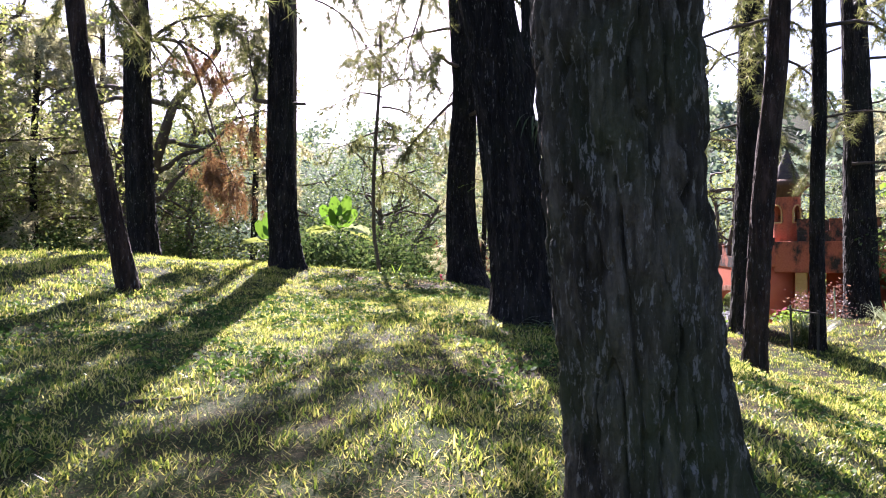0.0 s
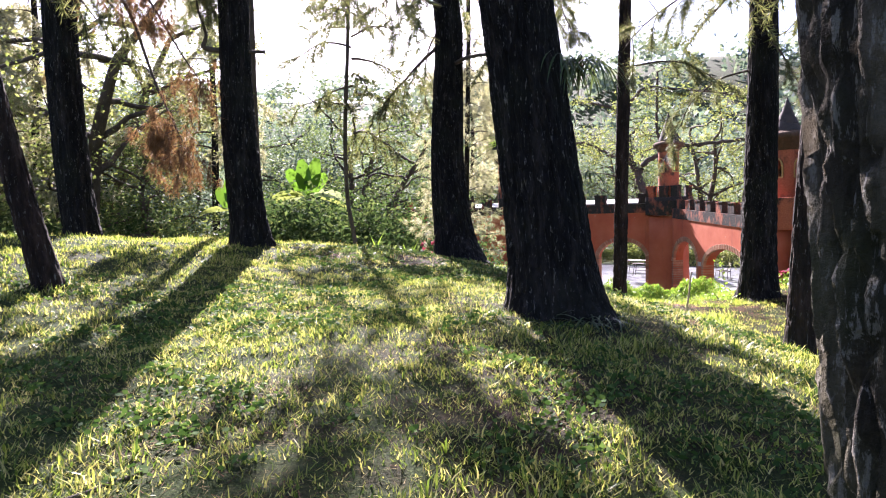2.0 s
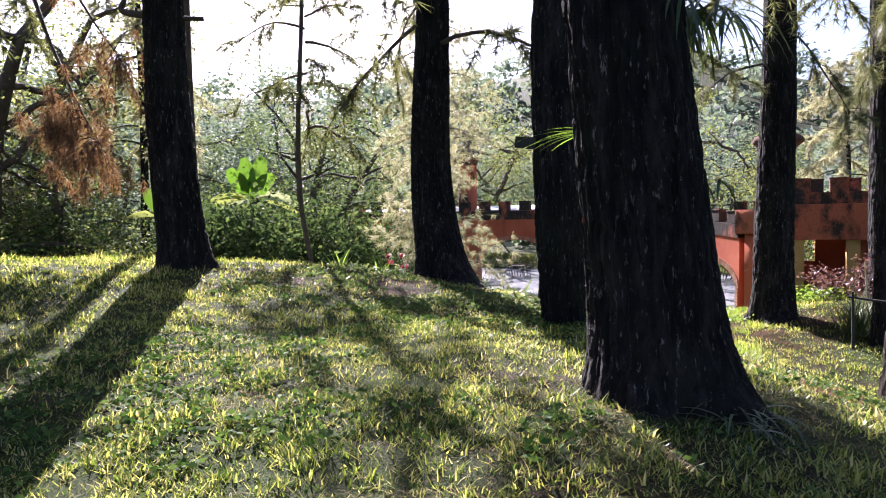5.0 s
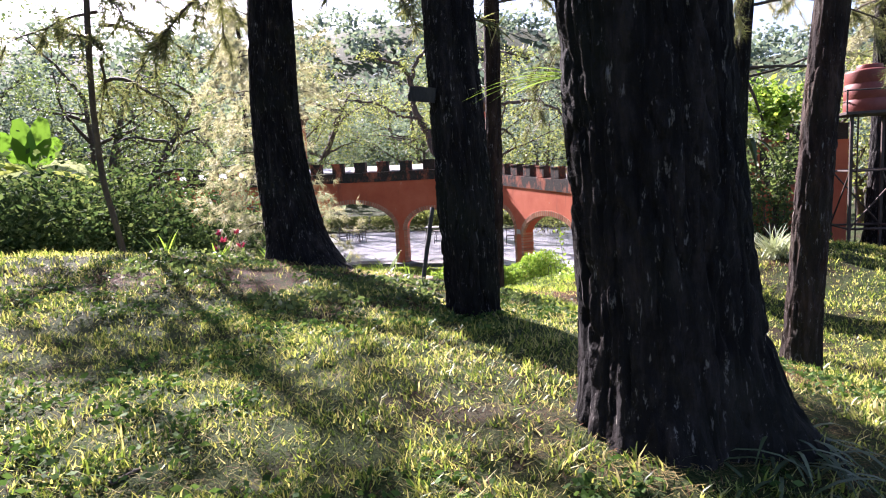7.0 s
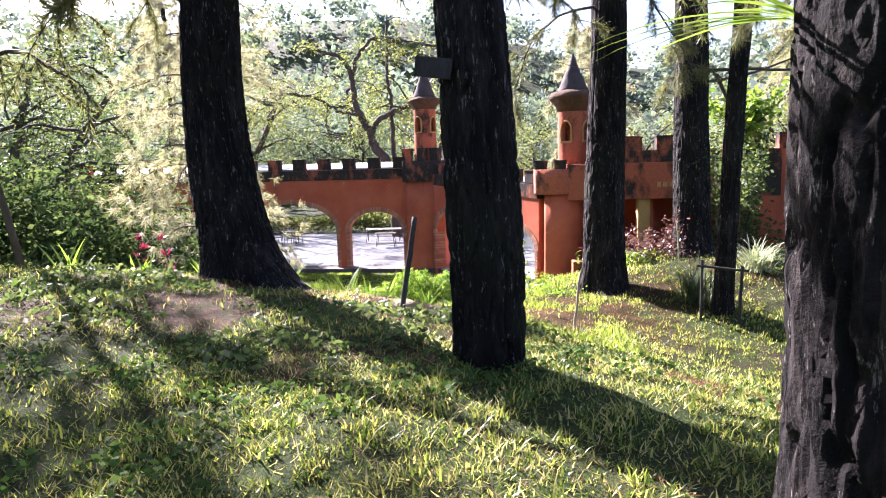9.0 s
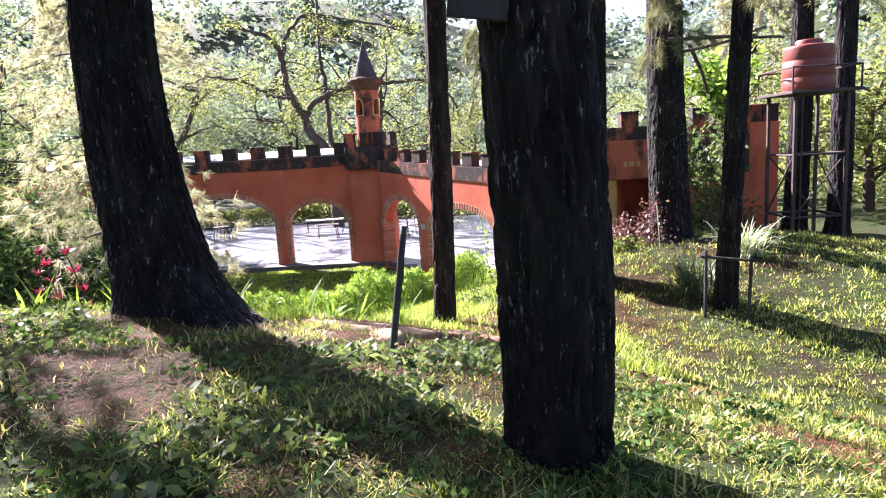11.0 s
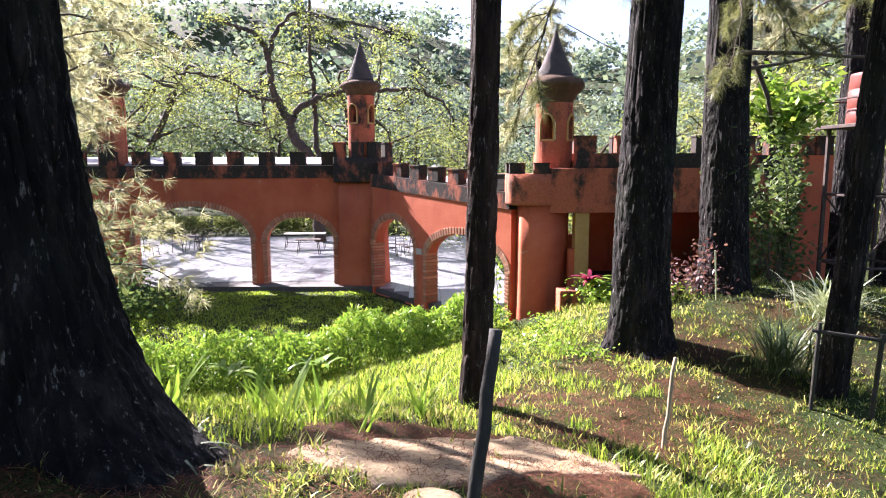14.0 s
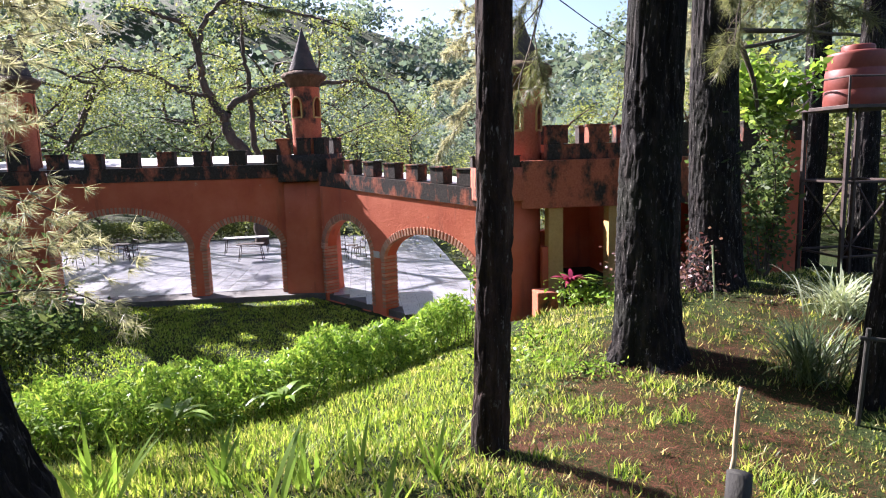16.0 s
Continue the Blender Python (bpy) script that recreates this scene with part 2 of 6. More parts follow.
def ground_material():
    m, t, n, l, p = nodes_of("turf_soil")
    v = place(t)
    patch = tex(t, "ShaderNodeTexNoise", 0.55, v, Detail=6.0, Roughness=0.6)
    mid = tex(t, "ShaderNodeTexNoise", 4.5, v, Detail=6.0, Roughness=0.7)
    fine = tex(t, "ShaderNodeTexNoise", 55.0, v, Detail=4.0, Roughness=0.7)
    soil = ramp(t, fine.outputs[0], [(0.3, (0.008, 0.005, 0.003)), (0.52, (0.03, 0.017, 0.01)), (0.75, (0.1, 0.055, 0.032))])
    green = ramp(t, fine.outputs[0], [(0.3, (0.008, 0.014, 0.003)), (0.52, (0.025, 0.04, 0.008)), (0.75, (0.09, 0.11, 0.03))])
    f = ramp(t, math_node(t, "ADD", math_node(t, "MULTIPLY", patch.outputs[0], 0.6), math_node(t, "MULTIPLY", mid.outputs[0], 0.4)), [(0.36, (0, 0, 0)), (0.5, (1, 1, 1))])
    l.new(mixc(t, f, soil, green), p.inputs["Base Color"])
    p.inputs["Roughness"].default_value = 0.95
    p.inputs["Specular IOR Level"].default_value = 0.15
    bump(t, p, math_node(t, "ADD", mid.outputs[0], fine.outputs[0]), 0.8, 0.04)
    return m


def tile_material():
    m, t, n, l, p = nodes_of("patio_tile")
    v = place(t)
    info = n.new("ShaderNodeObjectInfo")
    geo = n.new("ShaderNodeNewGeometry")
    big = tex(t, "ShaderNodeTexNoise", 1.1, v, Detail=6.0, Roughness=0.6)
    fine = tex(t, "ShaderNodeTexNoise", 24.0, v, Detail=4.0)
    c = ramp(t, big.outputs[0], [(0.3, (0.17, 0.17, 0.19)), (0.55, (0.24, 0.24, 0.265)), (0.75, (0.31, 0.305, 0.32))])
    k = math_node(t, "ADD", math_node(t, "MULTIPLY", math_node(t, "ADD", info.outputs["Random"], geo.outputs["Random Per Island"]), 0.13), 0.86)
    l.new(mixc(t, 1.0, c, k, "MULTIPLY"), p.inputs["Base Color"])
    l.new(math_node(t, "ADD", math_node(t, "MULTIPLY", fine.outputs[0], 0.2), 0.2), p.inputs["Roughness"])
    bump(t, p, fine.outputs[0], 0.15, 0.004)
    return m


M_PLASTER = plaster_material()
M_MOULD = moss_plaster("mouldy_parapet", 0.585)
M_MOULD_LIGHT = moss_plaster("stained_plaster", 0.45)
M_YELLOW = grained("ochre_paint", (0.34, 0.2, 0.07), (0.48, 0.3, 0.11), (0.55, 0.38, 0.17), 1.5, 20, 0.85)
M_BRICK = grained("arch_brick", (0.3, 0.13, 0.08), (0.42, 0.22, 0.14), (0.55, 0.4, 0.3), 3, 40, 0.9, 0.6, 0.01, vary=0.5)
M_THATCH = grained("mossy_thatch", (0.05, 0.03, 0.02), (0.13, 0.075, 0.045), (0.24, 0.15, 0.09), 5, 60, 0.95, 1.0, 0.04, (1, 1, 0.5))
M_CONE = grained("spire_tiles", (0.035, 0.032, 0.032), (0.075, 0.06, 0.055), (0.14, 0.1, 0.085), 4, 35, 0.85, 0.8, 0.02)
M_GROUND = ground_material()
M_TILE = tile_material()
M_GROUT = grained("patio_joint", (0.06, 0.055, 0.05), (0.1, 0.095, 0.09), (0.15, 0.14, 0.13), 3, 40)
M_ROOF = grained("roof_sheet", (0.3, 0.29, 0.28), (0.42, 0.4, 0.38), (0.5, 0.47, 0.43), 1.2, 18, 0.7)
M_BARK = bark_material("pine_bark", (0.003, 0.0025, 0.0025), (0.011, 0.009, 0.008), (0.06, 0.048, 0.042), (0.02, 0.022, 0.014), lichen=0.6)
M_BARK_RED = bark_material("reddish_pine_bark", (0.006, 0.004, 0.003), (0.034, 0.02, 0.015), (0.12, 0.075, 0.055), (0.03, 0.028, 0.018), lichen=0.6)
M_BARK_MOSS = bark_material("mossy_pine_bark", (0.010, 0.0085, 0.006), (0.06, 0.05, 0.034), (0.21, 0.18, 0.135), (0.045, 0.06, 0.022), 0.555)
M_LIMB = grained("limb_bark", (0.03, 0.022, 0.017), (0.08, 0.06, 0.045), (0.16, 0.13, 0.1), 3, 25, 0.9, 0.8, 0.02, (1, 1, 0.4))
M_ROOM_SHADE = grained("room_shade", (0.02, 0.015, 0.012), (0.035, 0.028, 0.022), (0.06, 0.045, 0.035), 1.5, 12, 0.9)
M_STEEL = grained("rusty_steel", (0.03, 0.02, 0.017), (0.06, 0.045, 0.04), (0.13, 0.08, 0.055), 4, 40, 0.6, 0.3, 0.004, metal=0.4)
M_TANK = grained("tank_plastic", (0.12, 0.028, 0.02), (0.17, 0.04, 0.028), (0.23, 0.065, 0.048), 1.2, 14, 0.5, 0.1, 0.004)
M_POST = grained("tarred_post", (0.012, 0.012, 0.01), (0.035, 0.033, 0.028), (0.09, 0.09, 0.07), 6, 50, 0.8, 0.6, 0.01, (1, 1, 0.3))
M_STAKE = grained("bleached_stake", (0.2, 0.15, 0.09), (0.36, 0.29, 0.19), (0.5, 0.42, 0.3), 6, 60, 0.85, 0.5, 0.006, (1, 1, 0.15))
M_SLAB = grained("earth_slab", (0.18, 0.12, 0.065), (0.32, 0.23, 0.135), (0.44, 0.34, 0.21), 2.6, 30, 0.95, 0.9, 0.03)
M_GRASS = leafy("grass_blades", [(0.013, 0.03, 0.005), (0.06, 0.11, 0.017), (0.2, 0.265, 0.043), (0.5, 0.48, 0.14), (0.66, 0.55, 0.3)], 0.56, 0.4, 0.6, 0.35)
M_WEED = leafy("weed_leaves", [(0.02, 0.045, 0.012), (0.05, 0.1, 0.025), (0.12, 0.19, 0.05)], 0.35, 0.7, 1.0, 0.08)
M_LAWN = leafy("lawn_blades", [(0.11, 0.2, 0.02), (0.25, 0.36, 0.04), (0.44, 0.49, 0.1)], 0.6, 0.5, 0.5)
M_HEDGE = leafy("hedge_leaves", [(0.045, 0.105, 0.016), (0.18, 0.31, 0.042), (0.38, 0.47, 0.09)], 0.52, 0.4, 1.5)
# reddish needles, darkened to stand in for shade missing by the leaning pine
M_LITTER = leafy("fallen_needles", [(0.03, 0.013, 0.008), (0.085, 0.033, 0.019), (0.2, 0.088, 0.05)], 0.2, 0.8, 1.0, 0.1)
M_STRAW = leafy("dry_straw", [(0.06, 0.042, 0.017), (0.14, 0.105, 0.04), (0.3, 0.24, 0.1)], 0.2, 0.8, 1.0, 0.1)
M_NEEDLE = leafy("pine_needles", [(0.07, 0.085, 0.035), (0.13, 0.145, 0.06), (0.24, 0.23, 0.12)], 0.5, 0.45, 0.4)
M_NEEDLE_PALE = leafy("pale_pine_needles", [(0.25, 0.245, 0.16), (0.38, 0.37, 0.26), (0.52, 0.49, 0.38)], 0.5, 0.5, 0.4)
M_NEEDLE_DEAD = leafy("dead_pine_needles", [(0.12, 0.06, 0.03), (0.2, 0.11, 0.06), (0.3, 0.18, 0.1)], 0.45, 0.6, 0.4)
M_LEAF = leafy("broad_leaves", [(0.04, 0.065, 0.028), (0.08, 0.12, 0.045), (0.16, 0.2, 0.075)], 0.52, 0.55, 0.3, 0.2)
# darker copy of the broad leaves: the wood's shade is put into the colour
M_BUSH = leafy("shaded_bush_leaves", [(0.025, 0.05, 0.02), (0.06, 0.1, 0.038), (0.15, 0.19, 0.075)], 0.42, 0.85, 0.4, 0.03)
# pale yellow-green leaves, lightened to carry sunlight and haze in the colour
M_LEAF_PALE = leafy("sunlit_pale_leaves", [(0.10, 0.135, 0.045), (0.19, 0.225, 0.075), (0.32, 0.33, 0.13)], 0.52, 0.55, 0.3, 0.2)
# paler and bluer leaves: distance haze is put into this colour
M_LEAF_HAZE = leafy("haze_tinted_leaves", [(0.10, 0.145, 0.14), (0.15, 0.2, 0.17), (0.22, 0.26, 0.2)], 0.45, 0.7, 0.12)
M_BANANA = leafy("banana_leaf", [(0.045, 0.11, 0.014), (0.085, 0.175, 0.02), (0.13, 0.22, 0.03)], 0.55, 0.4, 0.6)
M_RED = leafy("magenta_leaves", [(0.12, 0.01, 0.03), (0.24, 0.02, 0.06), (0.34, 0.04, 0.1)], 0.4, 0.45, 1.0)
M_PURPLE = leafy("dusky_leaves", [(0.08, 0.03, 0.035), (0.16, 0.07, 0.07), (0.26, 0.16, 0.14)], 0.35, 0.4, 1.0)
M_SEDGE = leafy("sedge_blades", [(0.03, 0.055, 0.02), (0.07, 0.1, 0.04), (0.16, 0.2, 0.1)], 0.3, 0.4, 1.0)
M_SEDGE_PALE = leafy("variegated_blades", [(0.2, 0.25, 0.12), (0.35, 0.4, 0.25), (0.5, 0.52, 0.38)], 0.3, 0.4, 1.0)

# ---------------------------------------------------------------- ground
MOUND = np.array([
    [0.05, 0.18, 0.13, -0.07, -0.2, -0.04, -0.23, -0.15], [0.12, 0.64, 0.81, 0.5, 0.44, 0.59, -0.77, -0.16],
    [-0.06, 0.17, 0.13, 0.07, 0.27, -0.37, 0.21, -0.32], [0.03, 0.72, 1.42, 0.68, 1.2, -1.24, 1.1, -1.41],
    [0.54, 0.54, -0.19, -0.69, 1.31, -0.28, -0.51, -0.03], [0.58, -0.14, 0.49, 1.64, -0.3, 0.23, 0.48, -1.02],
    [0.17, 0.45, 0.46, -0.34, -0.71, 0.18, 0.73, 0.28], [0.09, 0.24, -0.42, 0.26, 0.64, 0.09, 0.06, -0.01]])
WING_A, WING_B = Vector((4.3, -0.75)), Vector((8.05, -6.17))
wing_dir = (WING_B - WING_A).normalized()
wing_in = Vector((-wing_dir.y, wing_dir.x))


def step01(v):
    v = np.clip(v, 0, 1)
    return v * v * (3 - 2 * v)


def height(x, y):
    """Ground height: low swells that make the mound, the lower path and the sunk lawn."""
    x, y = np.asarray(x, float), np.asarray(y, float)
    z = np.full(np.broadcast(x, y).shape, 0.9)
    for i, cx in enumerate(range(-12, 19, 4)):
        for j, cy in enumerate(range(-34, -2, 4)):
            z = z + MOUND[i, j] * np.exp(-((x - cx) ** 2 + (y - cy) ** 2) / 25.92)
    lawn = step01((y + 7.5) / 3.0) * step01((8.6 - x) / 2.0)
    z = z * (1 - lawn) + -0.08 * lawn
    inside = step01(((x - 4.3) * wing_in.x + (y + 0.75) * wing_in.y + 0.5) / 0.5) * step01((y + 9) / 2) * step01((16 - x) / 2)
    z = z * (1 - inside) + -0.1 * inside
    back = step01((y - 14.0) / 6.0)
    z = z * (1 - back) + 0.3 * back
    z = z + 0.04 * vnoise(x * 1.1, y * 1.1, 0 * x, 3) + 0.025 * vnoise(x * 3.1, y * 3.1, 0 * x, 5) + 0.012 * vnoise(x * 6.5, y * 6.5, 0 * x, 61)
    far = np.hypot(x - 4, y + 10)
    rise = step01((far - 55) / 190.0)
    ang = np.arctan2(y + 10, x - 4)
    return z + rise * (60 + 14 * np.sin(ang * 3 + 1.0) + 8 * np.sin(ang * 7 + 2.0)) * (0.55 + 0.45 * np.cos(ang - 1.1))


def G(x, y):
    return float(height(np.array([x]), np.array([y]))[0])


def axis_steps(lo, hi, fine, far):
    mid = np.arange(lo, hi + 1e-6, fine)
    grow = fine * 1.18 ** np.arange(1, 60)
    up = hi + np.cumsum(grow)
    down = lo - np.cumsum(grow)
    return np.concatenate([down[down > -far][::-1], mid, up[up < far]])


gx, gy = axis_steps(-4, 15, 0.09, 900), axis_steps(-35, -8, 0.09, 900)
GX, GY = np.meshgrid(gx, gy)
ground = mesh_part("ground", grid_mesh("ground", np.stack([GX, GY, height(GX, GY)], -1)), M_GROUND)
tagged(ground, "grassy mound with bare brown needle-strewn soil patches", "ground", kind="structure")

# ---------------------------------------------------------------- castle
castle_in = 0.42


def wall_map(p, q):
    d = (Vector(q) - Vector(p)).normalized()
    inn = Vector((-d.y, d.x))
    return lambda s, dep, z: (p[0] + d.x * s + inn.x * dep, p[1] + d.y * s + inn.y * dep, z)


def round_map(cx, cy, r):
    return lambda s, dep, z: (cx + (r - dep) * math.cos(s / r), cy + (r - dep) * math.sin(s / r), z)


def arch_wall(mp, s0, s1, holes, zb, zt, th, step=0.15, closed=False):
    """A wall of thickness th with openings (from, to, sill, spring, crown) whose heads are arched."""
    top = zt if callable(zt) else (lambda s: zt)
    cuts = set(np.linspace(s0, s1, max(2, int((s1 - s0) / step) + 1)).round(4))
    for a, b, *_ in holes:
        cuts |= set((a + (b - a) * (0.5 - 0.5 * np.cos(np.linspace(0, np.pi, 19)))).round(4))
    cuts = sorted(c for c in cuts if s0 - 1e-6 <= c <= s1 + 1e-6)
    cuts = [c for i, c in enumerate(cuts) if i == 0 or c - cuts[i - 1] > 1e-3]
    bm = bmesh.new()

    def face(*pts):
        bm.faces.new([bm.verts.new(mp(*p)) for p in pts])

    def hole_at(a, b):
        for h in holes:
            if h[0] - 1e-3 <= a and b <= h[1] + 1e-3:
                return h

    def crown(h, s):
        c, w = (h[0] + h[1]) / 2, (h[1] - h[0]) / 2
        return h[3] + (h[4] - h[3]) * math.sqrt(max(0.0, 1 - ((s - c) / w) ** 2))

    for a, b in zip(cuts, cuts[1:]):
        h = hole_at(a, b)
        spans = [(zb, zb, top(a), top(b))] if h is None else [(crown(h, a), crown(h, b), top(a), top(b))] + ([(zb, zb, h[2], h[2])] if h[2] > zb + 1e-3 else [])
        for la, lb, ha, hb in spans:
            face((a, 0, la), (b, 0, lb), (b, 0, hb), (a, 0, ha))
            face((b, th, lb), (a, th, la), (a, th, ha), (b, th, hb))
            face((a, 0, ha), (b, 0, hb), (b, th, hb), (a, th, ha))
            face((a, th, la), (b, th, lb), (b, 0, lb), (a, 0, la))
    for h in holes:
        face((h[0], 0, h[2]), (h[0], 0, h[3]), (h[0], th, h[3]), (h[0], th, h[2]))
        face((h[1], th, h[2]), (h[1], th, h[3]), (h[1], 0, h[3]), (h[1], 0, h[2]))
    if not closed:
        face((s0, th, zb), (s0, 0, zb), (s0, 0, top(s0)), (s0, th, top(s0)))
        face((s1, 0, zb), (s1, th, zb), (s1, th, top(s1)), (s1, 0, top(s1)))
    bmesh.ops.remove_doubles(bm, verts=bm.verts, dist=0.0005)
    bmesh.ops.recalc_face_normals(bm, faces=bm.faces)
    return bm


def merlon_mesh(w, d, h):
    bm = bmesh.new()
    box(bm, -w / 2, w / 2, -d / 2, d / 2, 0, h - 0.05, 0.015)
    box(bm, -w / 2 - 0.02, w / 2 + 0.02, -d / 2 - 0.02, d / 2 + 0.02, h - 0.05, h, 0.012)
    me = bpy.data.meshes.new("merlon")
    bm.to_mesh(me)
    bm.free()
    me.materials.append(M_MOULD)
    return me


def brick_mesh(w, d, h):
    bm = bmesh.new()
    box(bm, -w / 2, w / 2, -d / 2, d / 2, -h / 2, h / 2)
    bmesh.ops.bevel(bm, geom=bm.edges[:], offset=0.006, segments=1, affect="EDGES")
    me = bpy.data.meshes.new("brick")
    bm.to_mesh(me)
    bm.free()
    me.materials.append(M_BRICK)
    return me


FLOOR_Z = 0.1
# left wing
wall_west = part("wall_west", arch_wall(wall_map((0, 0), (1, 0)), -12.0, 3.2, [(-9.2, -5.75, FLOOR_Z - 0.2, 1.6, 2.75), (-3.9, 0.05, FLOOR_Z - 0.2, 1.6, 2.8), (0.58, 2.88, FLOOR_Z - 0.2, 1.55, 2.42)], -0.3, 3.75, castle_in), M_PLASTER)
tagged(wall_west, "long terracotta plaster castle wall with three arches", "wall", kind="structure")
band = part("parapet_band", arch_wall(wall_map((0, 0), (1, 0)), -12.0, 3.2, [], 3.754, 4.17, castle_in, 0.6), M_MOULD, wall_west, "black mould-stained parapet band")
for v in band.data.vertices:
    v.co.y += (-0.025 if v.co.y < 0.2 else 0.025)
mer = merlon_mesh(0.52, 0.3, 0.46)
for i in range(-9, 6):
    o = mesh_part("merlon", mer, None, wall_west)
    o.matrix_world = Matrix.Translation((-2.52 + 1.06 * i, 0.17, 4.174 + 0.006 * (i % 3)))
# right wing, its head falls a little towards the second tower
wing_top = lambda s: 3.42 - 0.055 * (s - 1.0)
wm = wall_map(tuple(WING_A), tuple(WING_B))
WING_ARCHES = [(0.0, 2.42, FLOOR_Z - 0.2, 1.55, 2.5), (3.05, 6.55, FLOOR_Z - 0.2, 1.5, 2.32)]
wall_east = part("wall_east", arch_wall(wm, -0.1, 6.75, WING_ARCHES, -0.3, wing_top, castle_in), M_PLASTER)
tagged(wall_east, "terracotta plaster castle wing with brick-edged arches", "wall", kind="structure")
part("parapet_band", arch_wall(lambda s, d, z: wm(s, -0.025 if d == 0 else castle_in + 0.025, z + (wing_top(s) if z > 0.2 else wing_top(s))), -0.1, 6.7, [], 0.004, 0.43, castle_in, 0.6), M_MOULD, wall_east, "black mould-stained parapet band")
for i in range(7):
    s = 0.55 + 0.95 * i
    o = mesh_part("merlon", mer, None, wall_east)
    o.matrix_world = Matrix.Translation(wm(s, 0.17, wing_top(s) + 0.436)) @ Matrix.Rotation(math.atan2(wing_dir.y, wing_dir.x), 4, "Z") @ Matrix.Diagonal((0.95, 1, 0.92, 1))


def pier(name, pts, zb, zt, flare, material, parent=None, label=""):
    """An upright many-sided pier whose foot flares."""
    c = np.mean(np.array(pts), axis=0)
    rows = []
    for k in (0, 0.08, 0.2, 0.4, 0.7, 1.0):
        z = zb + (zt - zb) * k
        g = 1 + flare * (1 - k) ** 3
        rows.append([[c[0] + (x - c[0]) * g, c[1] + (y - c[1]) * g, z] for x, y in pts])
    me = grid_mesh(name, np.array(rows), wrap=True, smooth=False)
    bm = bmesh.new()
    bm.from_mesh(me)
    ends = [e for e in bm.edges if e.is_boundary]
    bmesh.ops.holes_fill(bm, edges=ends)
    bmesh.ops.recalc_face_normals(bm, faces=bm.faces)
    return part(name, bm, material, parent, label)


def turret(at, r, zb, z_neck, z_eave, z_tip, r_bulge, win, label):
    """A round turret with arched windows through it, a shaggy ring and a pointed spire."""
    cx, cy = at
    root = thing("castle_tower", (cx, cy, zb), label, "tower", "castle towers")
    per = 2 * math.pi * r
    w, sill, spring, crown_z = win
    holes = []
    for ang in (-2.05, -2.05 + math.pi, -0.45):
        c = (ang % (2 * math.pi)) * r
        holes.append((c - w / 2, c + w / 2, sill, spring, crown_z))
    shaft = part("shaft", arch_wall(round_map(cx, cy, r), 0, per, holes, zb, z_neck, 0.13, 0.09, True), M_MOULD_LIGHT, root)
    for h in holes:
        fr = bmesh.new()
        c = (h[0] + h[1]) / 2
        ring = [(-w / 2, sill), (-w / 2, spring)] + [(-w / 2 * math.cos(a), spring + (crown_z - spring) * math.sin(a)) for a in np.linspace(0.2, math.pi - 0.2, 9)] + [(w / 2, spring), (w / 2, sill)]
        for (a, za), (b, zb2) in zip(ring, ring[1:] + ring[:1]):
            p0 = round_map(cx, cy, r + 0.012)(c + a, 0, za)
            p1 = round_map(cx, cy, r + 0.012)(c + b, 0, zb2)
            rod(fr, p0, p1, 0.028, 6)
        part("window_surround", fr, M_YELLOW, shaft, "pale window surround")
    H = z_eave - z_neck
    p = lathe([(r - 0.02, 0), (r + 0.02, 0.06 * H), (r + 0.3 * (r_bulge - r), 0.3 * H), (r_bulge, 0.62 * H), (r_bulge + 0.03, 0.75 * H), (r_bulge - 0.04, 0.95 * H), (r * 0.9, 1.12 * H), (0.02, 1.16 * H)], 48, 0.028, 4)
    collar = mesh_part("collar", grid_mesh("collar", p + np.array([cx, cy, z_neck]), True), M_THATCH, root, "shaggy brown moss-covered collar")
    n = 14
    prof = [(r * 0.98 * (1 - k) ** 1.08 + 0.012, (z_tip - z_eave) * k) for k in np.linspace(0, 1, n)]
    spire = mesh_part("spire", grid_mesh("spire", lathe(prof, 36, 0.012, 6) + np.array([cx, cy, z_eave + 0.06]), True), M_CONE, root, "dark pointed spire")
    return root


def bay_block(name, parent, pts, zb, zt, mould):
    return pier(name, pts, zb, zt, 0.0, mould, parent)


# corner bay under the first tower
bay_a = pier("corner_pier", [(3.12, 0.3), (3.12, -0.32), (4.02, -0.42), (4.42, -0.55), (4.75, 0.2)], -0.3, 3.6, 0.12, M_PLASTER)
tagged(bay_a, "stout terracotta corner pier with flared foot", "pier", kind="structure")
bay_block("parapet_block", bay_a, [(2.98, 0.5), (2.98, -0.42), (4.0, -0.52), (4.52, -0.66), (4.95, 0.3)], 3.62, 4.45, M_MOULD)
mb = merlon_mesh(0.4, 0.26, 0.5)
for x, y, a in ((3.2, -0.3, -5), (3.82, -0.37, -6), (4.35, -0.45, -35), (4.75, 0.1, -65), (3.15, 0.25, 85)):
    o = mesh_part("merlon", mb, None, bay_a)
    o.matrix_world = pose(x, y, 4.452, 0, 0, a)
turret((3.9, 0.1), 0.45, 4.4, 6.5, 6.95, 8.25, 0.66, (0.34, 5.58, 5.95, 6.2), "slim round terracotta turret with dark pointed spire")
# corner bay under the second tower
bay_b = pier("corner_pier", [(8.3, -6.1), (8.32, -6.95), (8.96, -7.0), (9.5, -6.6), (9.4, -5.6)], -0.2, 3.25, 0.08, M_PLASTER)
tagged(bay_b, "terracotta corner pier with peeling paint", "pier", kind="structure")
bay_block("parapet_block", bay_b, [(8.0, -6.0), (8.05, -7.0), (8.93, -7.1), (9.6, -6.6), (9.5, -5.4)], 3.26, 4.0, M_MOULD_LIGHT)
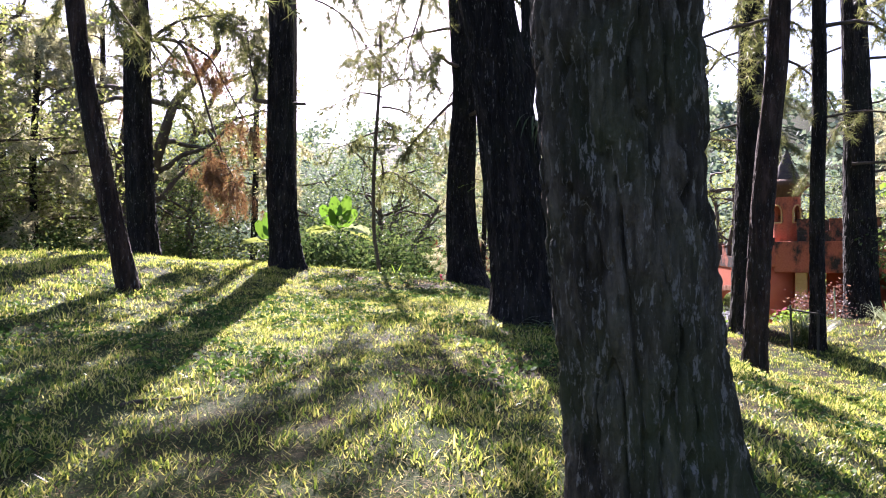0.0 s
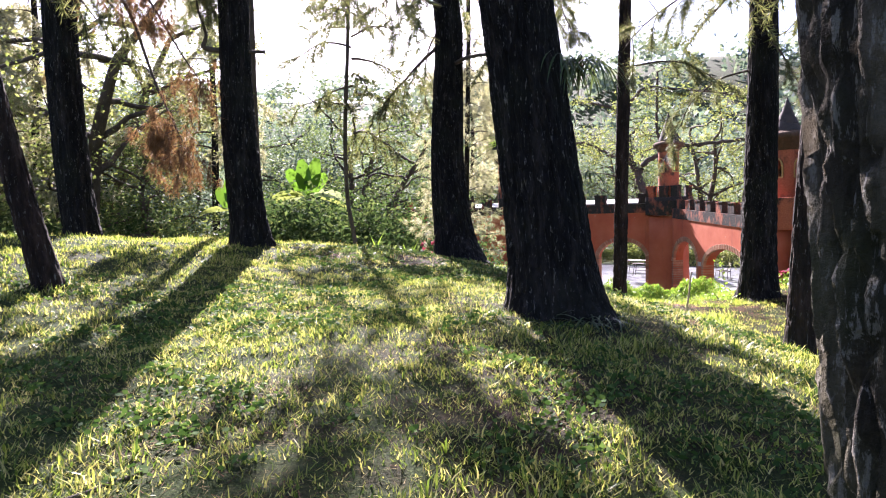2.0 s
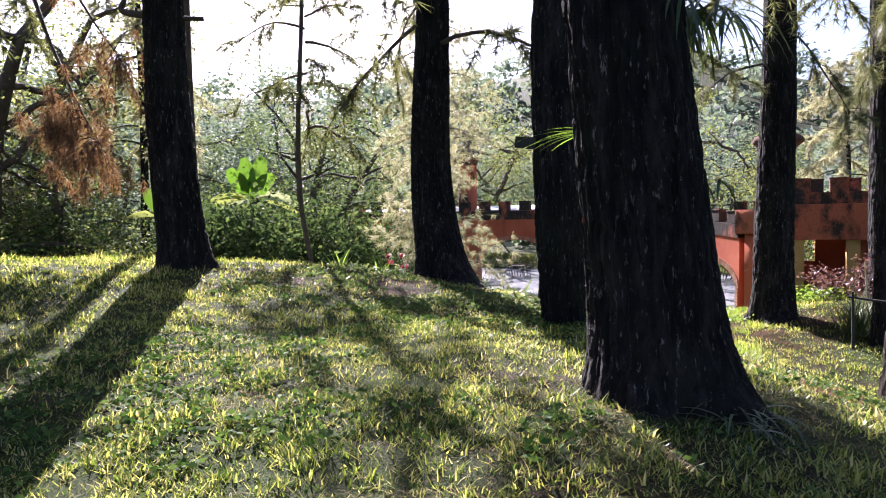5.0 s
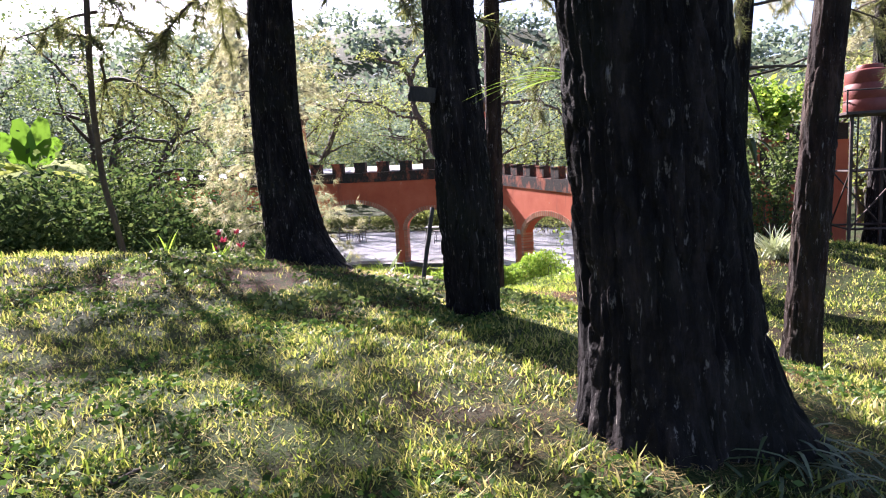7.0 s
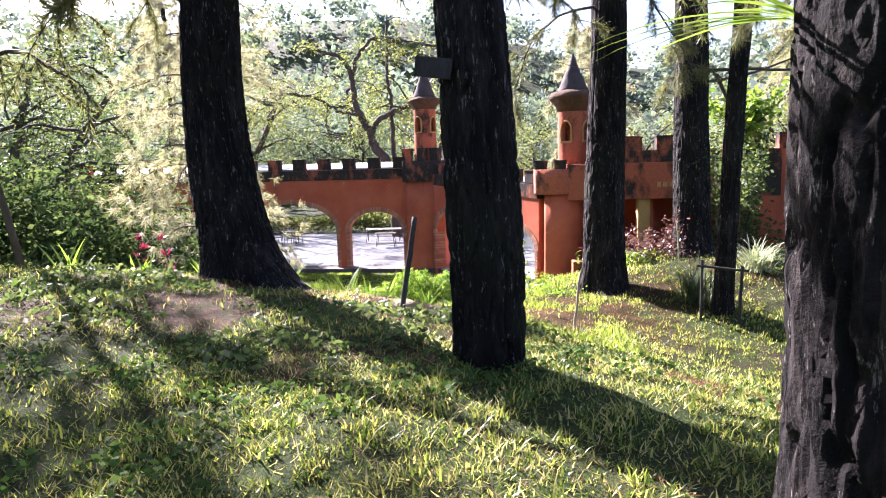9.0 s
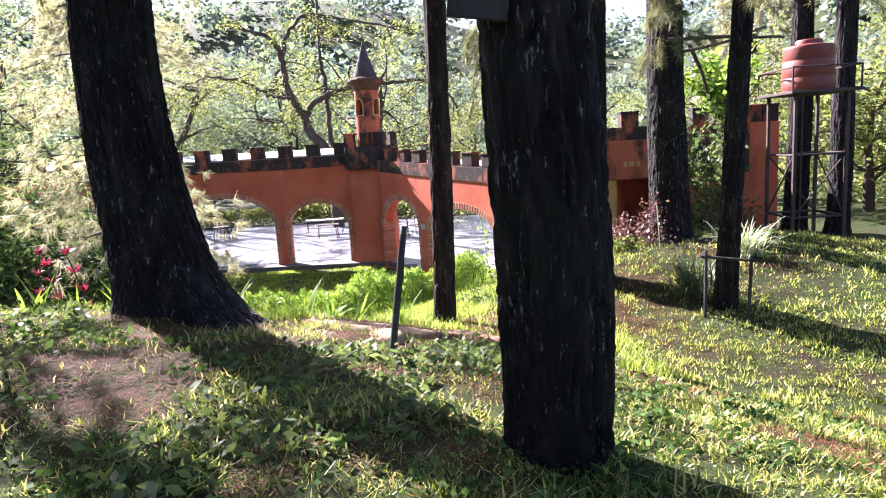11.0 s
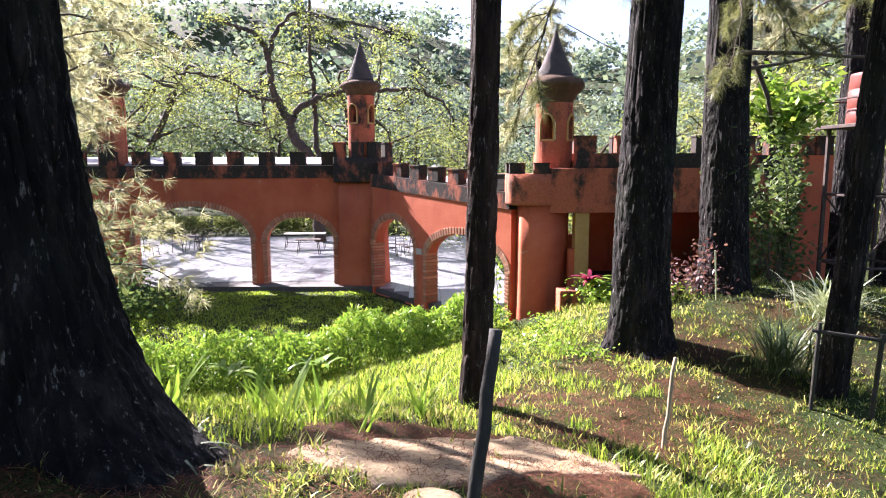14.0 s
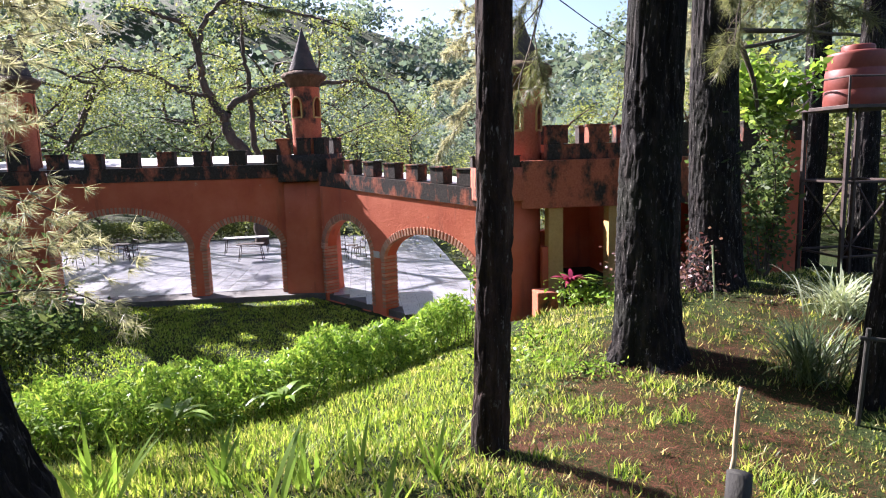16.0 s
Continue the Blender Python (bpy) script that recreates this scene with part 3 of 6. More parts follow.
for x, y, a in ((8.2, -6.75, -4), (8.75, -6.92, -4), (8.15, -6.1, 88)):
    o = mesh_part("merlon", mb, None, bay_b)
    o.matrix_world = pose(x, y, 4.002, 0, 0, a) @ Matrix.Diagonal((0.9, 1, 0.52, 1))
turret((9.2, -6.1), 0.45, 3.95, 5.7, 6.28, 7.38, 0.7, (0.36, 4.8, 5.15, 5.42), "round terracotta turret with shaggy collar and pointed spire")
# tower on the far left wing
turret((-4.7, 0.6), 0.47, 3.7, 6.5, 6.95, 8.25, 0.66, (0.34, 5.58, 5.95, 6.2), "faded terracotta turret behind drooping pine needles")

# gatehouse wing
gate = thing("gatehouse", (12.3, -7.0, G(12.3, -7)), "terracotta gatehouse wing with ochre columns and dark entry", "building", kind="structure")
lin = bmesh.new()
box(lin, 8.95, 13.3, -7.05, -6.65, 3.08, 4.13, 0.02)
part("lintel", lin, M_MOULD_LIGHT, gate, "stained terracotta lintel beam")
up = bmesh.new()
box(up, 9.62, 13.3, -6.85, -6.5, 4.134, 4.48, 0.015)
part("parapet_band", up, M_MOULD, gate)
for x in (9.84, 10.8, 11.75, 12.7):
    o = mesh_part("merlon", mer, None, gate)
    o.matrix_world = Matrix.Translation((x, -6.68, 4.484)) @ Matrix.Diagonal((0.92, 1, 0.9, 1))
for x in (10.28, 11.3, 12.3):
    o = mesh_part("merlon", mer, None, gate)
    o.matrix_world = Matrix.Translation((x, -4.6, 4.5)) @ Matrix.Diagonal((0.9, 1, 1.0, 1))
part("rear_wall", box(bmesh.new(), 9.0, 9.9, -4.75, -4.45, 0.2, 4.5), M_PLASTER, gate)
part("rear_wall", box(bmesh.new(), 10.3, 15.6, -4.75, -4.45, 0.2, 4.5), M_PLASTER, gate)
part("rear_sill", box(bmesh.new(), 9.9, 10.3, -4.75, -4.45, 0.2, 2.3), M_PLASTER, gate)
part("rear_head", box(bmesh.new(), 9.9, 10.3, -4.75, -4.45, 3.4, 4.5), M_PLASTER, gate)
for x in (9.75, 11.15):
    part("column", box(bmesh.new(), x - 0.17, x + 0.17, -6.98, -6.66, 0.3, 3.078, 0.015), M_YELLOW, gate, "ochre painted column")
part("dado_wall", box(bmesh.new(), 9.45, 9.58, -6.95, -6.75, 0.3, 2.2), M_PLASTER, gate)
part("partition", box(bmesh.new(), 11.35, 11.5, -6.6, -4.76, 0.3, 4.1), M_PLASTER, gate)
part("slab", box(bmesh.new(), 9.6, 15.5, -6.49, -4.76, 4.14, 4.3), M_MOULD, gate)
# near-black floor: the shade inside the entry is put into its colour
part("inner_floor", box(bmesh.new(), 9.0, 15.5, -6.6, -4.76, 0.9, 1.3), M_ROOM_SHADE, gate)
wall_gate = part("wall_gate", arch_wall(wall_map((13.3, -7.05), (15.7, -7.05)), 0, 2.4, [], 0.3, 4.42, 0.4, 0.5), M_PLASTER)
tagged(wall_gate, "terracotta wall overgrown by climbing plants", "wall", kind="structure")
for x in (13.6, 14.35, 15.05, 15.5):
    o = mesh_part("merlon", mer, None, wall_gate)
    o.matrix_world = Matrix.Translation((x, -6.85, 4.424)) @ Matrix.Diagonal((0.8, 1, 1.0, 1))
part("end_wall", box(bmesh.new(), 15.3, 15.7, -6.64, -3.0, 0.3, 4.3, 0.02), M_PLASTER, wall_gate)
part("mould_patch", box(bmesh.new(), 13.35, 14.9, -7.075, -7.05, 3.1, 4.43), M_MOULD, wall_gate, "black mould patch below the battlements")

# patio with its tiles, and the roof over the arcade
patio_pts = [(-12, 0.05), (4.3, -0.6), (8.1, -6.1), (9.0, -5.5), (9.0, 15.0), (-12, 15.0)]
pb = bmesh.new()
f = pb.faces.new([pb.verts.new((x, y, FLOOR_Z - 0.012)) for x, y in patio_pts])
ext = bmesh.ops.extrude_face_region(pb, geom=[f])
bmesh.ops.translate(pb, verts=[v for v in ext["geom"] if isinstance(v, bmesh.types.BMVert)], vec=(0, 0, -0.3))
bmesh.ops.recalc_face_normals(pb, faces=pb.faces)
patio = part("floor", pb, M_GROUT)
tagged(patio, "pale tiled patio floor shining in back light", "floor", kind="structure")
roof_w = part("roof", box(bmesh.new(), -12, 3.3, 0.0, 2.9, 0.0, 0.12, 0.0, pose(0, 0.46, 4.12, 5, 0, 0)), M_ROOF)
tagged(roof_w, "pale grey flat roof behind the battlements", "roof", kind="structure")
rf = bmesh.new()
pts = [wm(-0.1, 0.45, 3.7), wm(6.7, 0.45, 3.4), wm(6.7, 2.6, 3.4), wm(0.6, 2.6, 3.7)]
top = rf.faces.new([rf.verts.new(p) for p in pts])
ex = bmesh.ops.extrude_face_region(rf, geom=[top])
bmesh.ops.translate(rf, verts=[v for v in ex["geom"] if isinstance(v, bmesh.types.BMVert)], vec=(0, 0, 0.1))
bmesh.ops.recalc_face_normals(rf, faces=rf.faces)
roof_e = part("roof", rf, M_ROOF)
tagged(roof_e, "pale grey flat roof behind the wing", "roof", kind="structure")

# ---------------------------------------------------------------- trees
def stem_offset(lean, bend, h):
    """How far a trunk's axis has strayed sideways at height h: a lean, a bow and a slight S."""
    h = np.asarray(h, float)
    k = np.clip(h, -0.4, 5.0)
    bow = k * (k - 3)
    ess = bow * (k - 6) * bend[2]
    return lean[0] * h + bend[0] * bow + ess * bend[3], lean[1] * h + bend[1] * bow + ess * bend[4]


def bark_trunk(base, lean, r, top, seed, sides=64, dz=0.05, flare=0.5, amp=0.022, taper=0.012, sway=0.05, bend=None):
    """A tapered trunk with plated bark and a flared, lobed foot."""
    bx, by, bz = base
    zs = np.concatenate([np.arange(-0.35, 3.6, dz), np.arange(3.6, top, dz * 10)])
    a = np.linspace(0, 2 * np.pi, sides, endpoint=False)
    Z, A = np.meshgrid(zs, a, indexing="ij")
    rr = r * np.maximum(0.25, 1 - taper * 2.2 * np.where(Z > 4, 4 + (Z - 4) * min(1.0, 0.02 / max(taper, 0.001)), Z)) * (1 + flare * np.exp(-np.maximum(Z, -0.1) / 0.3) * (1 + 0.45 * np.sin(A * 3 + seed) + 0.3 * np.sin(A * 5 + 2 * seed)))
    k = 17.0
    cx, sy = np.cos(A) * r, np.sin(A) * r
    wob = 0.5 * vnoise(cx * 5, sy * 5, Z * 2.5, seed + 9)
    n1 = np.abs(vnoise(cx * k + wob, sy * k + wob, Z * k * 0.17, seed))
    n2 = np.abs(vnoise(cx * k * 2.1 + 3, sy * k * 2.1, Z * k * 0.34, seed + 2))
    n3 = vnoise(cx * 45, sy * 45, Z * 28, seed + 4)
    rr = rr + amp * (np.minimum(n1 * 4.0, 1.0) - 0.6) + 0.55 * amp * (np.minimum(n2 * 2.8, 1) - 0.5) + 0.2 * amp * n3
    rr = rr + 0.05 * r * vnoise(cx * 1.5, sy * 1.5, Z * 0.9, seed + 7)
    ox = lean[0] * Z + sway * (np.sin(Z * 0.55 + seed) - math.sin(seed)) * np.clip(Z / 3, 0, 1)
    oy = lean[1] * Z + sway * (np.cos(Z * 0.47 + seed * 2) - math.cos(seed * 2)) * np.clip(Z / 3, 0, 1)
    if bend:
        ox, oy = stem_offset(lean, bend, Z)
    return grid_mesh("trunk", np.stack([bx + ox + np.cos(A) * rr, by + oy + np.sin(A) * rr, bz + Z], -1), True)


def clumps(centres, dirs, count, length, width, seed, spread=0.9, droop=0.25):
    """Tufts of needles as thin triangles round each centre."""
    g = np.random.default_rng(seed)
    c = np.repeat(centres, count, 0)
    d = np.repeat(dirs, count, 0) + g.normal(0, spread, (len(c), 3))
    d[:, 2] -= droop
    d /= np.linalg.norm(d, axis=1, keepdims=True) + 1e-9
    side = np.cross(d, g.normal(0, 1, d.shape))
    side /= np.linalg.norm(side, axis=1, keepdims=True) + 1e-9
    L = length * g.uniform(0.6, 1.2, (len(c), 1))
    start = c + d * 0.01
    return np.stack([start - side * width, start + side * width, start + d * L], 1)


def leaf_quads(centres, size, seed, flat=0.6, aspect=0.5):
    """Small pointed leaves, each a folded pair of triangles' outline, turned at random."""
    g = np.random.default_rng(seed)
    n = len(centres)
    d = g.normal(0, 1, (n, 3))
    d[:, 2] *= flat
    d /= np.linalg.norm(d, axis=1, keepdims=True) + 1e-9
    s = np.cross(d, g.normal(0, 1, (n, 3)))
    s /= np.linalg.norm(s, axis=1, keepdims=True) + 1e-9
    L = size * g.uniform(0.6, 1.3, (n, 1))
    return np.stack([centres - d * L * 0.5, centres + s * L * aspect * 0.5, centres + d * L * 0.5, centres - s * L * aspect * 0.5], 1)


def limb_path(start, direction, length, droop, seed, n=9, wander=0.12):
    g = np.random.default_rng(seed)
    p, d = np.array(start, float), np.array(direction, float)
    d /= np.linalg.norm(d)
    out = [p.copy()]
    for i in range(n - 1):
        d = d + g.normal(0, wander, 3) + np.array([0, 0, -droop / n])
        d /= np.linalg.norm(d)
        p = p + d * length / (n - 1)
        out.append(p.copy())
    return np.array(out)


def pine_crown(base, lean, top, low, seed, limbs=16, reach=3.2, tufts=10, needles=16, material=None, root=None, nlen=0.2, width=0.006):
    """Limbs up the trunk with twigs and needle tufts."""
    g = np.random.default_rng(seed)
    tubes, cs, ds = [], [], []
    for i in range(limbs):
        h = low + (top - low) * (i + g.uniform(0, 0.8)) / limbs
        k = 1 - 0.65 * (h - low) / (top - low)
        a = i * 2.4 + g.uniform(-0.5, 0.5)
        st = (base[0] + lean[0] * h, base[1] + lean[1] * h, base[2] + h)
        path = limb_path(st, (math.cos(a), math.sin(a), 0.25), reach * k * g.uniform(0.7, 1.15), 1.1, seed * 100 + i)
        tubes.append((path, np.linspace(0.045 * k + 0.012, 0.006, len(path))))
        for j in range(tufts):
            q = path[3 + j % 6]
            tw = limb_path(q, path[-1] - path[2] + g.normal(0, 0.9, 3), 0.9 * g.uniform(0.5, 1.2), 0.9, seed * 977 + i * 31 + j, 4, 0.2)
            tubes.append((tw, np.linspace(0.009, 0.003, 4)))
            for p0, p1 in zip(tw[:-1], tw[1:]):
                for f in (0.3, 0.8):
                    cs.append(p0 + (p1 - p0) * f)
                    ds.append((p1 - p0) / (np.linalg.norm(p1 - p0) + 1e-9))
    mesh_part("branchwork", merged_tubes("branchwork", tubes, 4), M_LIMB, root)
    mesh_part("crown", poly_mesh("crown", clumps(np.array(cs), np.array(ds), needles, nlen, width, seed), 3), material or M_NEEDLE, root)


def pine(base, lean, r, top, low, seed, label, bark=None, flare=0.5, sides=64, dz=0.05, amp=0.022, limbs=14, reach=3.4, sway=0.05, tufts=8, taper=0.012, bend=None):
    z = G(base[0], base[1])
    root = thing("pine_tree", (base[0], base[1], z), label, "tree", "pine trees")
    b = (base[0], base[1], z)
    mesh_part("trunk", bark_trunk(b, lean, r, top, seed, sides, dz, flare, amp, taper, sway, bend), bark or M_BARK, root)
    pine_crown((b[0] + (stem_offset((0, 0), bend, 6)[0] if bend else 0), b[1] + (stem_offset((0, 0), bend, 6)[1] if bend else 0), z), lean, top, low, seed, limbs, reach, tufts, 13, None, root, 0.26, 0.011)
    return root


BIG = [
    # base, lean, radius, label, bark, flare, sides, ring spacing, taper, bend (bow x, bow y, s, its direction)
    ((11.57, -28.37), (-0.059, -0.090), 0.345, "huge mossy pine trunk with lichen-spotted bark", M_BARK_MOSS, 0.35, 170, 0.025, -0.0060, (0.0114, 0.0072, -0.0022, 0.81, 0.58)),
    ((8.55, -24.01), (-0.085, -0.118), 0.438, "massive dark pine with deeply furrowed bark", M_BARK, 0.32, 180, 0.025, 0.0253, (-0.0080, -0.0253, -0.0044, 0.98, 0.20)),
    ((4.10, -18.64), (-0.139, 0.057), 0.416, "dark pine leaning over a bare rooty mound", M_BARK, 0.5, 160, 0.025, 0.0333, (0.0292, -0.0119, -0.0074, 0.99, 0.11)),
    ((7.04, -21.43), (-0.038, -0.012), 0.251, "straight dark pine with a board nailed on", M_BARK, 0.02, 130, 0.025, 0.0154, (0.0180, 0.0521, 0.0059, 0.99, 0.11)),
    ((9.17, -12.84), (-0.002, 0.014), 0.402, "tall dark pine with ridged bark on needle litter", M_BARK, 0.3, 80, 0.04, 0.0157, (0.0052, -0.0045, -0.0011, 0.99, -0.13)),
    ((11.63, -10.34), (-0.032, 0.047), 0.425, "tall pine with pale-edged bark plates", M_BARK, 0.2, 80, 0.04, 0.0150, (0.0053, -0.0067, -0.0005, 0.99, -0.13)),
    ((6.47, -15.40), (0.029, -0.011), 0.153, "slender pine trunk with reddish scaly bark", M_BARK_RED, 0.15, 64, 0.04, 0.0105, (-0.0029, 0.0104, 0.0003, 0.99, -0.13)),
    ((10.92, -14.58), (0.008, -0.092), 0.157, "slender dark pine behind a post frame", M_BARK, 0.2, 64, 0.04, 0.0090, (0.0060, 0.0075, 0.0017, 0.99, 0.11)),
    ((10.48, -19.76), (0.051, -0.015), 0.190, "slender leaning pine with scaly bark", M_BARK_RED, 0.2, 64, 0.04, 0.0160, (0.0085, 0.0074, 0.0006, 0.98, 0.20)),
    ((3.25, -26.52), (-0.135, -0.156), 0.141, "thin crooked pine leaning aside", M_BARK_RED, 0.15, 56, 0.04, 0.0176, (0.0061, 0.0188, 0.0025, 0.79, 0.61)),
    ((-1.05, -23.87), (-0.036, -0.054), 0.294, "tall dark pine on the crest", M_BARK, 0.12, 64, 0.05, 0.0109, (0.0031, 0.0068, -0.0016, 0.79, 0.61)),
    ((1.20, -21.81), (-0.020, -0.060), 0.335, "dark pine on the crest with a broken stub", M_BARK, 0.3, 64, 0.05, 0.0196, (0.0079, 0.0114, 0.0002, 0.79, 0.61)),
    ((17.3, -5.05), (0.014, 0.0), 0.33, "dark pine behind the water tower", M_BARK, 0.2, 48, 0.08, 0.012, None),
    ((17.9, -6.2), (0.03, 0.0), 0.3, "leaning pine behind the water tower", M_BARK, 0.2, 48, 0.08, 0.012, None),
]
for i, (b, ln, r, lab, bark, flare, sides, dz, taper, bend) in enumerate(BIG):
    low = {2: 4.2, 9: 4.4, 10: 4.6, 11: 6.2, 1: 6.0}.get(i, 7.0)
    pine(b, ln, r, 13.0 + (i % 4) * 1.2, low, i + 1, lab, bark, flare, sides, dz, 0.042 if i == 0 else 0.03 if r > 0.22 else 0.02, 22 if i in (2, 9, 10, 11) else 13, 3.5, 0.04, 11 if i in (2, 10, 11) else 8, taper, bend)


# two pines added beyond the crest so that their high crowns dapple the mound
# light limb bark on both trunks imitates haze
pine((-4.8, -16.4), (0.01, -0.01), 0.13, 19.0, 13.2, 21, "tall slim pine added beyond the crest for dappled shade", M_LIMB, 0.2, 32, 0.1, 0.012, 22, 3.8, 0.2, 10)
pine((-2.0, -14.8), (-0.02, 0.0), 0.07, 10.8, 5.2, 22, "slim crooked pine added below the bank for dappled shade", M_LIMB, 0.2, 24, 0.1, 0.008, 15, 3.0, 0.22, 8)


def broadleaf(base, h, crown_r, seed, label, leaves=5000, size=0.16, material=None, low=0.35, lean=(0, 0), stems=1, squash=0.8):
    """A tree of bent tapered limbs with clusters of small leaves."""
    g = np.random.default_rng(seed)
    z = G(*base)
    root = thing("broadleaf_tree", (base[0], base[1], z), label, "tree", "background trees")
    tubes, tips = [], []
    for s in range(stems):
        a0 = g.uniform(0, 6.28)
        trunk = limb_path((base[0], base[1], z - 0.2), (lean[0] + 0.3 * math.cos(a0) * (stems > 1), lean[1] + 0.3 * math.sin(a0) * (stems > 1), 1), h * 0.75, -0.2, seed * 7 + s, 10, 0.1)
        r0 = 0.02 * h + 0.05
        tubes.append((trunk, np.linspace(r0, r0 * 0.3, 10)))
        for i in range(11):
            k = 0.3 + 0.7 * i / 10
            q = trunk[min(9, int(k * 9))]
            a = i * 2.4 + g.uniform(0, 1)
            L = crown_r * g.uniform(0.6, 1.15) * (1.1 - 0.5 * abs(k - 0.55))
            lp = limb_path(q, (math.cos(a), math.sin(a), g.uniform(0.1, 0.9)), L, 0.3, seed * 53 + s * 17 + i, 8, 0.22)
            tubes.append((lp, np.linspace(r0 * 0.34, 0.012, 8)))
            for j in range(5):
                tw = limb_path(lp[3 + j % 5], lp[-1] - lp[1] + g.normal(0, 0.9, 3) * L, L * 0.45, 0.4, seed * 71 + i * 13 + j, 5, 0.25)
                if j < 3:
                    tubes.append((tw, np.linspace(0.018, 0.005, 5)))
                tips += [tw[2], tw[3], tw[4]]
    mesh_part("trunk", merged_tubes("trunk", tubes, 5), M_LIMB, root)
    tips = np.array(tips)
    pick = tips[g.integers(0, len(tips), leaves)] + g.normal(0, 1, (leaves, 3)) * np.array([1, 1, 0.7]) * (0.16 * crown_r * g.uniform(0.3, 1.2, (leaves, 1)))
    mesh_part("crown", poly_mesh("crown", leaf_quads(pick, size, seed), 4), material or M_LEAF, root)
    return root


# trees behind the castle and at the edge of the clearing
broadleaf((1.0, 20.0), 13, 5.0, 31, "crooked tree with thin yellowing leaves behind the patio", 5000, 0.2, M_LEAF_PALE, stems=2)
broadleaf((-10.5, 7.0), 9.5, 4.0, 32, "dense twisted tree in hazy back light", 8000, 0.15, M_LEAF, stems=2)
broadleaf((-10.5, -5.5), 11.5, 3.9, 33, "twisted many-stemmed tree at the clearing edge", 13000, 0.15, M_LEAF, stems=3)
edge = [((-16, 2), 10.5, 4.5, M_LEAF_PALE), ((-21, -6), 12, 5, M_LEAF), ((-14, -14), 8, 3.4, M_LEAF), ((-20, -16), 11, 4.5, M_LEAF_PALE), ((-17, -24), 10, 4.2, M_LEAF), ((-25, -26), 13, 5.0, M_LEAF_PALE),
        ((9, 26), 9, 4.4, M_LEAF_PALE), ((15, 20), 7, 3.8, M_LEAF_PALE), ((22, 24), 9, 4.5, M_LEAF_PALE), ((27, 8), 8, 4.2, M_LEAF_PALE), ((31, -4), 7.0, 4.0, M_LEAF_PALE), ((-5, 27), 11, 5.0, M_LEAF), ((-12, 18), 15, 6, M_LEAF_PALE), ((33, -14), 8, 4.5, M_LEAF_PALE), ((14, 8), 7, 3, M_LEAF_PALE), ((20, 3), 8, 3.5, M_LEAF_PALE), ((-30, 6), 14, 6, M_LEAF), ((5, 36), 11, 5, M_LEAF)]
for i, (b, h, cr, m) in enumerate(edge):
    broadleaf(b, h, cr, 50 + i, "leafy tree at the edge of the clearing, in pale sunlit leaf colour" if m is M_LEAF_PALE else "dense green tree at the edge of the clearing", 5500, 0.15, m)

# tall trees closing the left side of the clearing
# the pale leaf colour carries the haze and sunlight of these crowns
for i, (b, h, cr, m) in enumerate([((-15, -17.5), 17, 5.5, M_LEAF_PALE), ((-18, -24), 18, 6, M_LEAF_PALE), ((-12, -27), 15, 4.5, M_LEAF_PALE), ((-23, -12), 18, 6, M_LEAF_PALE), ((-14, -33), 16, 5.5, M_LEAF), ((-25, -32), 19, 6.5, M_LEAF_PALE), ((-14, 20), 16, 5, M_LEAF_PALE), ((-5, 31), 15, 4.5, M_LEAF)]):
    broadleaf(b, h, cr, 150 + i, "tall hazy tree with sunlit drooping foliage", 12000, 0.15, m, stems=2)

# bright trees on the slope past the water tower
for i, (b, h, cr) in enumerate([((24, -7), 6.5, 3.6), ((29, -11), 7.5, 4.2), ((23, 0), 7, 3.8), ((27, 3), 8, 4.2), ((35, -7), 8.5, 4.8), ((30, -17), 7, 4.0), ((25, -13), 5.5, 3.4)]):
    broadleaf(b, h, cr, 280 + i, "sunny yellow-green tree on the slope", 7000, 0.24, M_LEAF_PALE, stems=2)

# full-crowned trees beyond the clearing, the haze put into their leaf colour
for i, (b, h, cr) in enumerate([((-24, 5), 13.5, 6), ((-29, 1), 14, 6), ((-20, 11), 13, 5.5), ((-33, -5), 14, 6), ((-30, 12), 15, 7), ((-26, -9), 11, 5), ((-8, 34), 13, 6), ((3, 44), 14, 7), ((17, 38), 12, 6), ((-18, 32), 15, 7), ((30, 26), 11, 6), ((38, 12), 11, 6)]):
    broadleaf(b, h, cr, 250 + i, "dense round-crowned tree with haze-tinted leaf colour", 9000, 0.34, M_LEAF_HAZE, stems=2)

# far woods on the slopes, beyond count, in the same haze-tinted leaf colour
g = np.random.default_rng(77)
cs = []
for i in range(900):
    a = g.uniform(-0.6, 3.9)
    d = g.uniform(55, 230)
    x, y = 4 + d * math.cos(a), -10 + d * math.sin(a)
    h = g.uniform(5, 10)
    n = 110
    cs.append(np.array([x, y, G(x, y) + h * 0.55]) + g.normal(0, 1, (n, 3)) * np.array([h * 0.28, h * 0.28, h * 0.27]))
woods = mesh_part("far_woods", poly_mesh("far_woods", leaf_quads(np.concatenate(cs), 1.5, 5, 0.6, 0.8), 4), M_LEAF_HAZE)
tagged(woods, "haze-tinted green woods covering distant slopes", "woods", kind="stuff")

